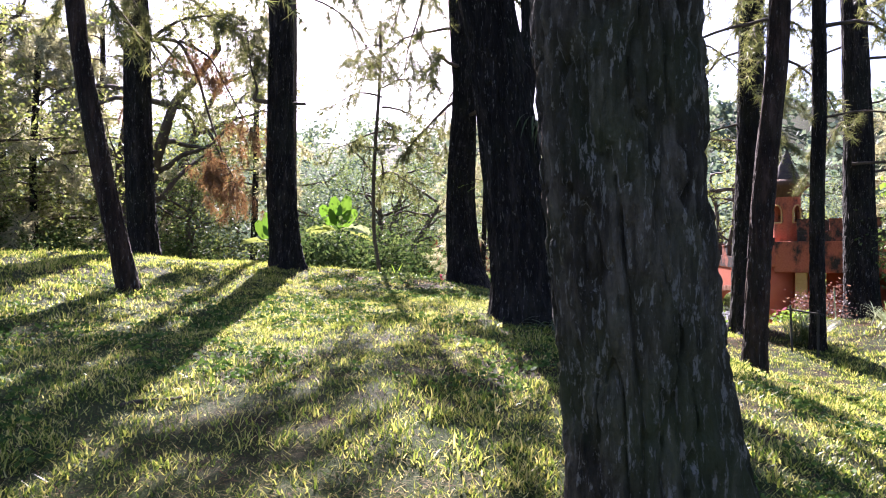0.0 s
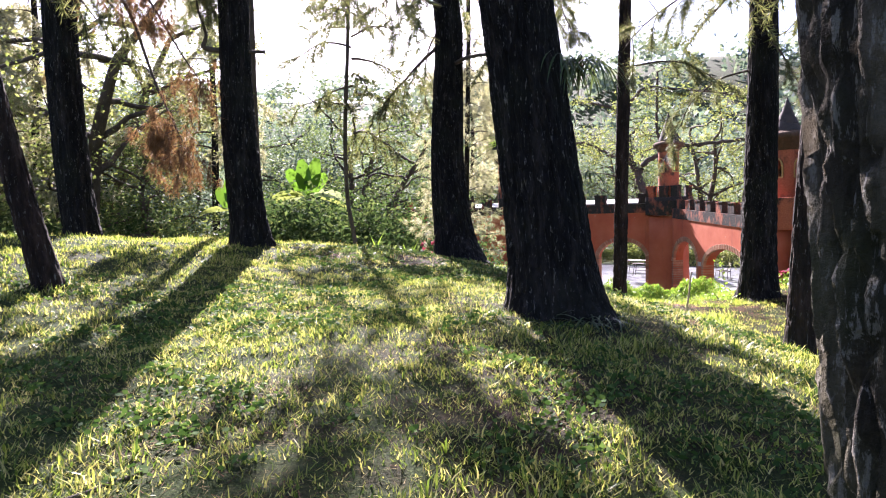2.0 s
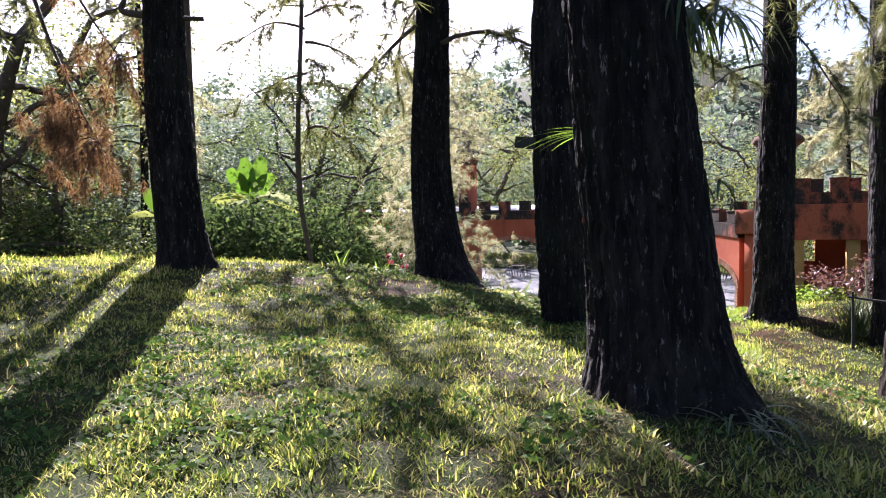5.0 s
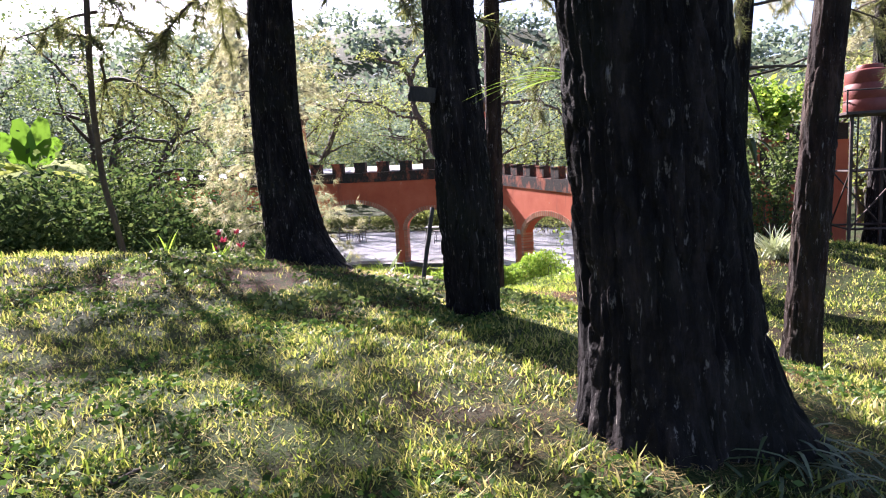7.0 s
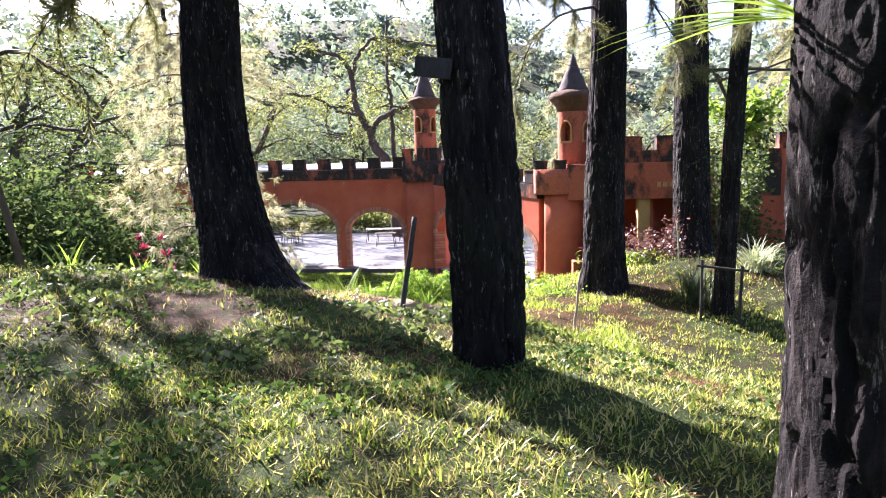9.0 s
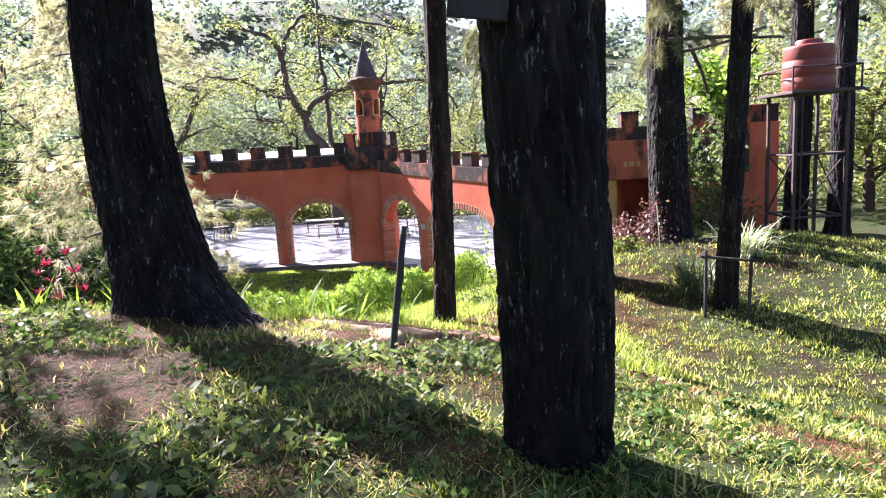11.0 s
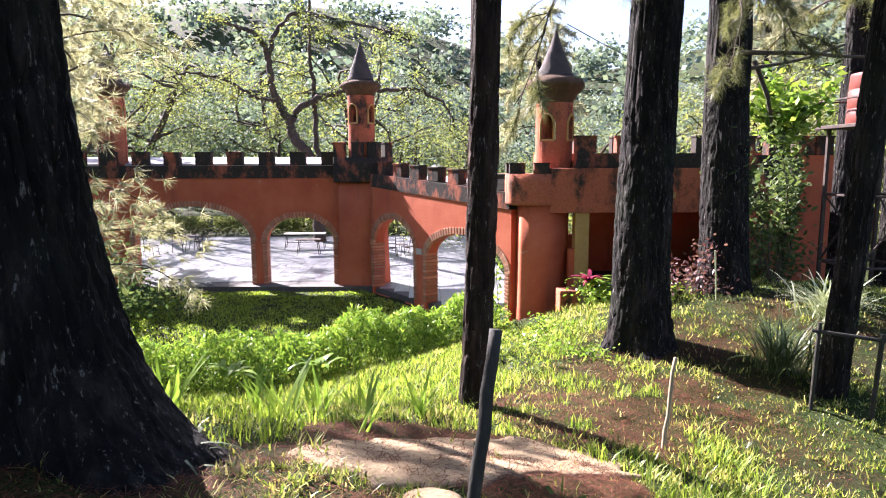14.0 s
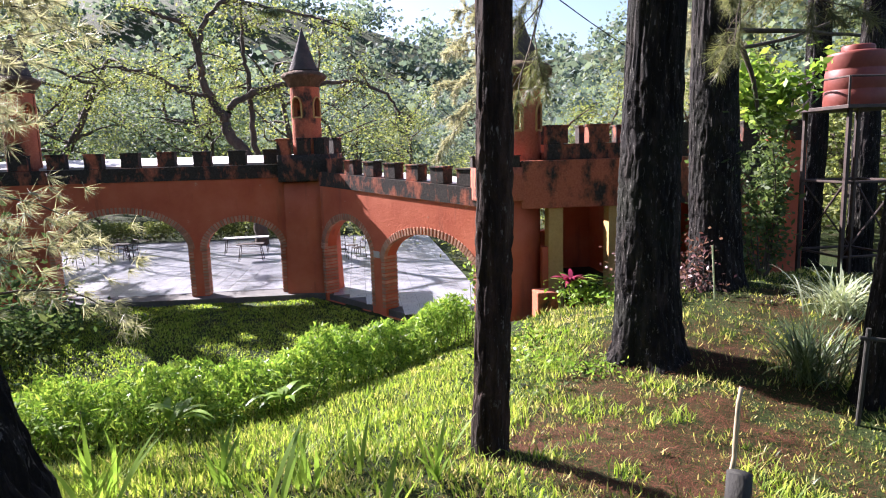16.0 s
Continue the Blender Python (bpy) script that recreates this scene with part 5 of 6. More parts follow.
tuft("fern", (8.95, -24.35), 60, 0.5, 0.009, M_SEDGE, 432, "dark grassy tuft at the foot of the big pine", "plant", "", 1.0, 1.7, 0.15)
tuft("fern", (12.1, -28.5), 110, 0.6, 0.008, M_SEDGE, 433, "dark grassy tuft beside the mossy trunk", "plant", "", 1.0, 1.8, 0.18)
tuft("orchid_clump", (8.72, -23.94, 5.3), 110, 0.55, 0.012, M_SEDGE, 434, "strap-leaved clump growing on the pine trunk", "plant", "", 0.1, 2.2, 0.16)
tuft("orchid_clump", (8.83, -24.0, 4.15), 14, 0.3, 0.01, M_SEDGE, 435, "small fern on the pine trunk", "plant", "", 0.2, 2.0, 0.05)
cliff = thing("cliff_fern", (8.02, -23.92, 4.5), "arching fern fronds springing from the pine trunk", "fern")
fronds = strap_leaves((8.05, -23.92, 4.5), 9, 0.6, 0.012, 436, 0.3, 0.7, 0.03, (2.6, 3.8))
for k in range(9):
    welded("frond", fronds[6 * k:6 * k + 6], M_HEDGE, cliff)
tuft("orchid_clump", (1.7, 12.0, 11.45), 160, 0.75, 0.02, M_SEDGE, 438, "dark epiphyte clump lodged on a bare limb", "plant", "", 0.2, 1.4, 0.22)
tuft("fern", (4.55, -18.72), 40, 0.4, 0.008, M_SEDGE, 437, "grassy tuft at the foot of the leaning pine", "plant", "", 0.9, 1.8, 0.1)
IRIS = [(2.35, -18.2), (1.6, -18.5), (3.0, -17.6), (2.2, -17.0), (4.3, -15.2), (5.3, -15.7), (5.0, -16.4), (4.4, -16.3), (5.45, -17.4), (3.6, -16.3), (4.85, -17.2), (5.9, -16.2), (4.0, -17.3), (3.3, -15.2), (1.0, -17.6)]
for i, p in enumerate(IRIS):
    tuft("iris_clump", p, 7 + i % 4, 0.55, 0.018, M_HEDGE, 440 + i, "upright clump of bright green strap leaves", "plant", "iris clumps", 2.8, 0.7, 0.05)
for i, p in enumerate([(0.2, -14.2), (-0.4, -13.7), (0.9, -14.4)]):
    z = G(*p)
    root = thing("cordyline", (*p, z), "magenta-leaved cordyline plant on the bank", "plant", "cordylines")
    st = limb_path((p[0], p[1], z - 0.05), (0, 0, 1), 2.75 - z + 0.12 * (i % 3), 0, 460 + i, 7, 0.05)
    mesh_part("stem", merged_tubes("stem", [(st, np.linspace(0.014, 0.009, 7))], 6), M_LIMB, root)
    welded("leaves", np.concatenate([strap_leaves(q, 11, 0.2, 0.017, 465 + i + 7 * k, 1.6, 0.9, 0.03) for k, q in enumerate(st[2:])]), M_RED, root)
z = G(9.45, -8.9)
croton = thing("cordyline", (9.45, -8.9, z), "red-hearted plant with broad green leaves by the pier", "plant", "cordylines")
st = limb_path((9.45, -8.9, z - 0.05), (0, 0, 1), 0.6, 0, 480, 5, 0.04)
mesh_part("stem", merged_tubes("stem", [(st, np.linspace(0.015, 0.01, 5))], 6), M_LIMB, croton)
welded("red_leaves", strap_leaves(st[-1], 26, 0.42, 0.045, 481, 0.9, 1.2, 0.03), M_RED, croton, "magenta-red strap leaves")
welded("green_leaves", strap_leaves((9.5, -8.85, z + 0.45), 10, 0.75, 0.07, 482, 1.0, 1.3, 0.05), M_HEDGE, croton, "broad bright green leaves")
shrub("bush", (9.9, -8.7), 0.9, 0.8, 700, 0.11, M_HEDGE, 483, "leafy plants against the gatehouse", "bush", 0.5, None, 8, "bushes")
shrub("bush", (10.55, -10.4), 0.7, 1.15, 900, 0.1, M_PURPLE, 484, "dusky purple-leaved bush between pines", "bush", 0.45, None, 8, "bushes")
shrub("bush", (10.1, -10.6), 0.8, 0.6, 500, 0.14, M_HEDGE, 485, "low bright leafy plants", "bush", 0.3, None, 7, "bushes")
shrub("climbing_shrub", (13.0, -9.6), 0.5, 3.4, 2600, 0.14, M_LEAF, 488, "dark leafy climber smothering the lower wall", "bush", 0.5, None, 10)
shrub("climbing_shrub", (13.05, -9.35), 0.62, 1.5, 1100, 0.2, M_HEDGE, 486, "bright yellow-green spray topping the climber", "bush", 0.5, G(13.05, -9.35) + 2.75, 9)
shrub("climbing_shrub", (13.7, -7.6), 1.1, 2.8, 2600, 0.13, M_LEAF, 487, "dark climbing leaves covering the wall", "bush", 0.5, None, 10)
for i, (x, y) in enumerate([(7.4, -11.6), (7.9, -12.2), (7.2, -12.6), (8.2, -11.2), (7.6, -13.3), (8.4, -13.0), (7.9, -10.4)]):
    shrub("herb_patch", (x, y), 0.75, 0.3, 420, 0.085, M_HEDGE if i % 2 else M_LEAF, 490 + i, "low weedy patch of green herbs", "plant", 0.4, None, 9, "herbs")
for i, (x, y) in enumerate([(3.3, -20.3), (3.7, -19.9), (2.7, -19.7), (5.6, -20.0), (6.6, -19.5), (6.9, -19.0), (6.4, -19.9), (3.0, -20.6), (3.5, -20.9), (5.6, -21.3), (6.1, -21.0), (5.3, -21.6), (2.5, -20.3), (3.2, -19.5), (2.9, -21.0), (5.3, -20.4), (3.6, -21.4), (2.3, -19.4), (5.4, -20.9), (3.4, -18.6), (2.9, -18.9), (7.2, -19.4), (6.0, -20.2)]):
    shrub("herb_patch", (x, y), 0.75, 0.2, 520, 0.085, M_LEAF, 520 + i, "low dark creeping herbs by the tree foot", "plant", 0.45, None, 8, "herbs")

# ---------------------------------------------------------------- posts, board, slab
def leaning_post(name, a, b, r0, r1, material, label, category, group="", sides=12):
    path = np.array([np.array(a) + (np.array(b) - np.array(a)) * k for k in np.linspace(0, 1, 9)])
    gg = np.random.default_rng(int(a[0] * 100))
    path[1:-1] += gg.normal(0, 0.004, (7, 3))
    me = merged_tubes(name, [(path, np.linspace(r0, r1, 9) * (1 + gg.normal(0, 0.05, 9)))], sides)
    bm = bmesh.new()
    bm.from_mesh(me)
    bmesh.ops.holes_fill(bm, edges=[e for e in bm.edges if e.is_boundary])
    return tagged(part(name, bm, material), label, category, group)


post = leaning_post("wooden_post", (6.07, -19.6, 2.55), (6.22, -19.42, 3.59), 0.028, 0.027, M_POST, "slim tarred post banded with flaking pale paint", "post")
leaning_post("garden_stake", (8.15, -16.33, 1.35), (8.28, -16.27, 2.46), 0.024, 0.017, M_STAKE, "bleached wooden garden stake leaning a little", "stake")
frame_thing = thing("post_frame", (10.7, -15.15, G(10.7, -15.15)), "low rough frame of two posts and crossbar", "fence")
for a, b, r in (((10.46, -14.95, 1.25), (10.43, -15.05, 2.46), 0.024), ((10.99, -15.22, 1.2), (11.0, -15.28, 2.38), 0.026)):
    part("post", rod(bmesh.new(), a, b, r, 10), M_POST, frame_thing)
part("crossbar", rod(bmesh.new(), (10.36, -15.02, 2.36), (11.1, -15.32, 2.3), 0.022, 10), M_POST, frame_thing)
board = part("nailed_board", box(bmesh.new(), -0.11, 0.13, -0.015, 0.015, -0.065, 0.065, 0.006, pose(6.71, -21.8, 4.73, 0, 8, 0)), M_POST)
tagged(board, "dark weathered board nailed across the pine", "board")

SLAB = [(5.1, -18.45), (5.5, -17.75), (6.2, -17.05), (6.75, -16.75), (7.3, -16.95), (7.6, -17.35), (7.1, -17.75), (6.6, -18.1), (6.2, -18.55), (5.7, -18.75)]
sb = bmesh.new()
cen = np.mean(np.array(SLAB), axis=0)
ring_pts = []
for i in range(60):
    k = i / 60 * len(SLAB)
    p0, p1 = np.array(SLAB[int(k)]), np.array(SLAB[(int(k) + 1) % len(SLAB)])
    q = p0 + (p1 - p0) * (k % 1)
    ring_pts.append(cen + (q - cen) * (1 + 0.05 * math.sin(i * 1.9) + 0.04 * math.sin(i * 4.7)))
rows = []
for sc, dz in ((1.0, -0.12), (1.0, 0.01), (0.97, 0.025), (0.8, 0.03), (0.55, 0.03), (0.3, 0.03), (0.02, 0.03)):
    rows.append([[*(cen + (q - cen) * sc), G(*(cen + (q - cen) * sc)) + dz] for q in ring_pts])
slab = mesh_part("earth_slab", grid_mesh("earth_slab", np.array(rows), True), M_SLAB)
tagged(slab, "pale worn earth landing with crumbling edge", "path", kind="structure")
stone = mesh_part("stone", grid_mesh("stone", lathe([(0.01, 0.05), (0.15, 0.045), (0.2, 0.01), (0.19, -0.08)], 24, 0.02, 3) + np.array([5.95, -19.0, G(5.95, -19.0)]), True), M_SLAB)
tagged(stone, "flat pale stone beside the earth landing", "stone")
blk = part("step_block", box(bmesh.new(), 9.0, 9.45, -8.1, -7.6, 0.7, 1.42, 0.03), M_MOULD_LIGHT)
tagged(blk, "mossy masonry block beside the pier", "block")
STICKS = [((8.05, -29.12), (8.1, -28.35), 0.016), ((5.9, -25.03), (5.97, -24.86), 0.014), ((9.0, -17.9), (9.4, -18.2), 0.008)]
for i, (a, b, r) in enumerate(STICKS):
    za, zb = G(*a) + 0.03, G(*b) + 0.03
    path = limb_path((*a, za), (b[0] - a[0], b[1] - a[1], zb - za), math.dist(a, b), 0, 560 + i, 8, 0.06)
    path[:, 2] = height(path[:, 0], path[:, 1]) + 0.6 * r
    tagged(mesh_part("fallen_stick", merged_tubes("fallen_stick", [(path, np.linspace(r, r * 0.5, 8))], 7), M_LIMB), "dry fallen stick lying in the grass", "stick", "fallen sticks")

# vine, plaque, pipe and faded lettering about the castle
vine = thing("vine", (7.75, -8.1, G(7.75, -8.1)), "thin trailing vine with small bright leaves", "plant")
vp = limb_path((7.75, -8.1, G(7.75, -8.1)), (0.02, 0.12, 1), 1.9, 0.1, 570, 12, 0.12)
mesh_part("stem", merged_tubes("stem", [(vp, np.linspace(0.008, 0.004, 12))], 5), M_LIMB, vine)
vc = np.repeat(vp, 5, 0) + np.random.default_rng(571).normal(0, 0.06, (60, 3))
for k in range(60):
    mesh_part("leaf", poly_mesh("leaf", leaf_quads(vc[k:k + 1], 0.13, 572 + k, 0.6, 0.6), 4), M_HEDGE, vine)
pq = wm(2.73, -0.02, 1.62)
plaque = part("plaque", box(bmesh.new(), -0.13, 0.13, -0.012, 0.012, -0.09, 0.09, 0.004, Matrix.Translation(pq) @ Matrix.Rotation(math.atan2(wing_dir.y, wing_dir.x), 4, "Z")), M_ROOF)
tagged(plaque, "small pale plaque on the arch pillar", "plaque")
pipe = part("pale_pipe", rod(bmesh.new(), (11.05, -11.25, G(11.05, -11.25) - 0.1), (11.0, -11.2, 2.75), 0.014, 8), M_SEDGE_PALE)
tagged(pipe, "thin pale pipe standing beside the pine", "pipe")
for k, (x, w2) in enumerate([(11.55, 0.1), (11.72, 0.13), (11.9, 0.09)]):
    part("faded_lettering", box(bmesh.new(), x - w2 / 2, x + w2 / 2, -7.056, -7.05, 3.42, 3.56), M_YELLOW, gate)

# ---------------------------------------------------------------- water tower
TX, TY, TZ = 15.58, -8.55, 5.02
zt0 = G(TX, TY)
tower = thing("water_tower", (TX, TY, zt0), "rusty steel stand with a railed platform", "water tower")
legs = [(-0.62, -0.62), (0.62, -0.62), (0.62, 0.62), (-0.62, 0.62)]
for x, y in legs:
    part("leg", box(bmesh.new(), TX + x - 0.035, TX + x + 0.035, TY + y - 0.035, TY + y + 0.035, zt0 - 0.15, TZ - 0.04), M_STEEL, tower)
for lev in (2.05, 3.55):
    for (x0, y0), (x1, y1) in zip(legs, legs[1:] + legs[:1]):
        part("brace", rod(bmesh.new(), (TX + x0, TY + y0, lev), (TX + x1, TY + y1, lev), 0.028, 6), M_STEEL, tower)
for (x0, y0), (x1, y1) in zip(legs, legs[1:] + legs[:1]):
    part("diagonal", rod(bmesh.new(), (TX + x0, TY + y0, 2.05), (TX + x1, TY + y1, 3.55), 0.022, 6), M_STEEL, tower)
part("platform", box(bmesh.new(), TX - 0.82, TX + 0.82, TY - 0.82, TY + 0.82, TZ - 0.04, TZ + 0.03, 0.008), M_STEEL, tower)
rails = [(-0.8, -0.8), (0.8, -0.8), (0.8, 0.8), (-0.8, 0.8)]
for (x0, y0), (x1, y1) in zip(rails, rails[1:] + rails[:1]):
    part("rail", rod(bmesh.new(), (TX + x0, TY + y0, TZ + 0.56), (TX + x1, TY + y1, TZ + 0.56), 0.02, 6), M_STEEL, tower)
    part("rail_post", rod(bmesh.new(), (TX + x0, TY + y0, TZ), (TX + x0, TY + y0, TZ + 0.56), 0.022, 6), M_STEEL, tower)
part("pipe", rod(bmesh.new(), (TX - 0.5, TY - 0.7, zt0), (TX - 0.5, TY - 0.7, TZ), 0.02, 8), M_STEEL, tower)
tank = thing("water_tank", (TX, TY, TZ + 0.03), "round faded red plastic water tank on the stand", "water tank")
prof = [(0.02, 0.0), (0.56, 0.0), (0.575, 0.025), (0.575, 0.3), (0.565, 0.315), (0.565, 0.345), (0.572, 0.36), (0.565, 0.7), (0.555, 0.715), (0.555, 0.745), (0.562, 0.76), (0.552, 1.0), (0.55, 1.04), (0.535, 1.06), (0.515, 1.065), (0.33, 1.1), (0.28, 1.1)]
mesh_part("body", grid_mesh("body", lathe(prof, 40) + np.array([TX, TY, TZ + 0.032]), True), M_TANK, tank)
mesh_part("lid", grid_mesh("lid", lathe([(0.3, 1.09), (0.3, 1.18), (0.29, 1.2), (0.27, 1.21), (0.02, 1.215)], 28) + np.array([TX, TY, TZ + 0.036]), True), M_TANK, tank, "round screw lid")
for a, b, r, lab in (((11.4, -10.7, 6.15), (13.9, -11.1, 6.1), 0.045, "long bare dead limb reaching from the pine"), ((11.5, -10.2, 5.97), (13.9, -10.05, 5.8), 0.04, "bare dead limb below the other"), ((12.2, -9.8, 6.15), (12.9, -9.9, 5.0), 0.05, "slanting dead pole among the shrubs")):
    p = limb_path(a, np.array(b) - np.array(a), math.dist(a, b), 0.0, int(a[2] * 100), 10, 0.05)
    tagged(mesh_part("dead_limb", merged_tubes("dead_limb", [(p, np.linspace(r, r * 0.6, 10))], 8), M_LIMB), lab, "branch", "dead limbs")

# ---------------------------------------------------------------- patio furniture and far hedges
def patio_table(at, w, d, h, a, label, top_mat):
    root = thing("patio_table", (*at, FLOOR_Z), label, "table", "patio tables")
    m = pose(at[0], at[1], FLOOR_Z, 0, 0, a)
    part("tabletop", box(bmesh.new(), -w / 2, w / 2, -d / 2, d / 2, h - 0.035, h, 0.008, m), top_mat, root)
    for x, y in ((-1, -1), (1, -1), (1, 1), (-1, 1)):
        part("leg", rod(bmesh.new(), m @ Vector((x * (w / 2 - 0.15), y * (d / 2 - 0.06), h - 0.04)), m @ Vector((x * (w / 2 - 0.05), y * (d / 2 - 0.02), 0)), 0.018, 8), M_STEEL, root)
    part("stretcher", rod(bmesh.new(), m @ Vector((-w / 2 + 0.1, 0, 0.3)), m @ Vector((w / 2 - 0.1, 0, 0.3)), 0.014, 6), M_STEEL, root)
    return root


def garden_chair(at, a, label):
    root = thing("garden_chair", (*at, FLOOR_Z), label, "chair", "garden chairs")
    m = pose(at[0], at[1], FLOOR_Z, 0, 0, a)
    part("seat", box(bmesh.new(), -0.22, 0.22, -0.22, 0.22, 0.42, 0.45, 0.01, m), M_STEEL, root)
    for x, y in ((-1, -1), (1, -1), (1, 1), (-1, 1)):
        part("leg", rod(bmesh.new(), m @ Vector((x * 0.2, y * 0.2, 0.42)), m @ Vector((x * 0.24, y * 0.24, 0)), 0.014, 8), M_STEEL, root)
    for x in (-0.2, 0.2):
        part("back_post", rod(bmesh.new(), m @ Vector((x, 0.2, 0.44)), m @ Vector((x, 0.28, 0.9)), 0.014, 8), M_STEEL, root)
    for z in (0.6, 0.75, 0.88):
        part("back_rail", rod(bmesh.new(), m @ Vector((-0.2, 0.225 + (z - 0.44) * 0.12, z)), m @ Vector((0.2, 0.225 + (z - 0.44) * 0.12, z)), 0.012, 6), M_STEEL, root)
    return root


patio_table((0.75, 7.1), 1.1, 0.6, 0.72, 2, "small dark folding table on the patio", M_STEEL)
patio_table((0.2, 9.3), 2.0, 0.7, 0.75, 4, "long pale table further back on the patio", M_ROOF)
for i, (x, y, a) in enumerate([(-5.6, 8.2, 20), (-4.7, 8.8, -40), (-5.2, 9.6, 170), (-6.4, 7.2, 80), (4.6, 6.0, 10), (5.3, 6.4, -60), (5.0, 7.2, 160)]):
    garden_chair((x, y), a, "thin dark metal garden chair on the patio")
patio_table((-5.2, 8.9), 0.8, 0.8, 0.72, 30, "small round-cornered dark table among chairs", M_STEEL)
for i, (x0, x1, y) in enumerate([(-12, -6.6, 15.6), (-6.2, -1.0, 15.7), (-0.6, 4.6, 15.6), (5.0, 9.0, 15.8)]):
    g = np.random.default_rng(600 + i)
    n = 5200
    c = np.stack([g.uniform(x0, x1, n), y + g.uniform(-0.6, 0.6, n), 0.15 + 1.0 * g.uniform(0, 1, n) ** 0.6], -1)
    hd = thing("clipped_hedge", ((x0 + x1) / 2, y, 0.1), "low clipped hedge beyond the patio", "hedge", "clipped hedges")
    mesh_part("leaves", poly_mesh("leaves", leaf_quads(c, 0.15, 610 + i), 4), M_LEAF_PALE, hd)
    for k in range(9):
        mesh_part("stem", merged_tubes("stem", [(limb_path((x0 + (x1 - x0) * k / 8, y, 0.0), (0.1, 0.1, 1), 0.8, 0, 620 + i * 9 + k, 4, 0.1), np.linspace(0.02, 0.01, 4))], 5), M_LIMB, hd)
for a, b, sag in (((8.1, -12.2, 6.3), (20, 2, 6.6), 0.5),):
    path = np.array([np.array(a) + (np.array(b) - np.array(a)) * k - np.array([0, 0, sag * 4 * k * (1 - k)]) for k in np.linspace(0, 1, 16)])
    tagged(mesh_part("cable", merged_tubes("cable", [(path, np.full(16, 0.008))], 5), M_STEEL), "thin sagging cable strung between trees", "cable")

# ---------------------------------------------------------------- grass and litter
def blades(name, x, y, z, h, w, seed, material, label, lean=0.7):
    """Bent grass blades of two quads each."""
    g = np.random.default_rng(seed)
    n = len(x)
    a = g.uniform(0, 2 * np.pi, n)
    side = np.stack([-np.sin(a), np.cos(a), 0 * a], -1) * w[:, None]
    b = np.stack([x, y, z - 0.01], -1)
    tilt = g.normal(0, lean, n)
    ax = np.stack([np.cos(a) * tilt, np.sin(a) * tilt, np.ones(n)], -1)
    ax /= np.linalg.norm(ax, axis=1, keepdims=True)
    mid = b + ax * (0.55 * h)[:, None]
    tip = mid + (ax + np.stack([np.cos(a) * np.sign(tilt) * 0.6, np.sin(a) * np.sign(tilt) * 0.6, 0 * a - 0.2], -1)) * (0.45 * h)[:, None]
    # two quads share the middle edge, so that a blade is one island
    base = np.arange(n)[:, None] * 6
    co = np.stack([b - side, b + side, mid - side * 0.8, mid + side * 0.8, tip - side * 0.1, tip + side * 0.1], 1).reshape(-1, 3)
    idx = (base[:, :, None] + np.array([[0, 1, 3, 2], [2, 3, 5, 4]])[None]).reshape(-1)
    me = bpy.data.meshes.new(name)
    me.vertices.add(len(co))
    me.vertices.foreach_set("co", co.astype(np.float32).ravel())
    me.loops.add(len(idx))
    me.loops.foreach_set("vertex_index", idx.astype(np.int32))
    me.polygons.add(2 * n)
    me.polygons.foreach_set("loop_start", np.arange(0, len(idx), 4, dtype=np.int32))
    me.update(calc_edges=True)
    ob = mesh_part(name, me, material)
    return tagged(ob, label, "grass", kind="stuff")


WALKED = [(12.4, -31.4), (10.3, -29.6), (8.0, -27.4), (6.8, -25.5), (6.2, -23.4), (5.4, -20.6)]
# bare litter; by the leaning and massive pines it also stands in for shade
LITTER_SPOTS = [(8.6, -14.6, 1.7), (9.6, -13.2, 1.6), (7.4, -15.6, 1.2), (4.7, -19.7, 0.7), (5.4, -18.8, 0.8), (9.8, -21.5, 0.6), (11.9, -12.2, 1.3), (4.2, -19.0, 0.8), (3.1, -20.0, 1.0), (4.0, -20.5, 0.9), (5.1, -20.0, 0.8), (3.0, -21.2, 0.7), (5.9, -19.6, 0.5), (4.6, -20.7, 0.65), (4.75, -19.9, 0.75), (4.0, -19.8, 0.8), (8.75, -24.5, 0.75), (9.2, -23.7, 0.7)]


def bare(x, y):
    """How bare the ground is of grass: litter spots, the landing, patches."""
    out = 0 * x
    wx, wy = x + 0.3 * vnoise(x * 1.7, y * 1.7, 0 * x, 81) + 0.12 * vnoise(x * 5, y * 5, 0 * x, 83), y + 0.3 * vnoise(x * 1.7, y * 1.7, 0 * x, 82) + 0.12 * vnoise(x * 5, y * 5, 0 * x, 84)
    for cx, cy, r in LITTER_SPOTS:
        out = np.maximum(out, np.exp(-(((wx - cx) ** 2 + (wy - cy) ** 2) / r**2) ** 1.5))
    mott = np.clip(0.8 + 0.9 * vnoise(x * 2.3, y * 2.3, 0 * x, 79) + 0.5 * vnoise(x * 6.1, y * 6.1, 0 * x, 80), 0.1, 1)
    out = out * mott
    worn = vnoise(x * 1.15, y * 1.15, 0 * x, 77) + 0.5 * vnoise(x * 3.7, y * 3.7, 0 * x, 78)
    out = np.maximum(out, np.where(y < -18.5, np.clip((worn - 0.3) * 2.0, 0, 0.45), 0))
    d = np.hypot((x - 6.3) * 0.75 + (y + 17.7) * 0.5, (y + 17.7) * 0.9 - (x - 6.3) * 0.35)
    out = np.maximum(out, np.where(d < 1.0, 1.0, 0))
    return out


g = np.random.default_rng(801)
N = 1150000
px = g.uniform(-7, 17, N)
py = g.uniform(-36, -8.5, N)
dist = np.min([np.hypot(px - a, py - b) for a, b in along(WALKED, np.linspace(0, 1, 12))], axis=0)
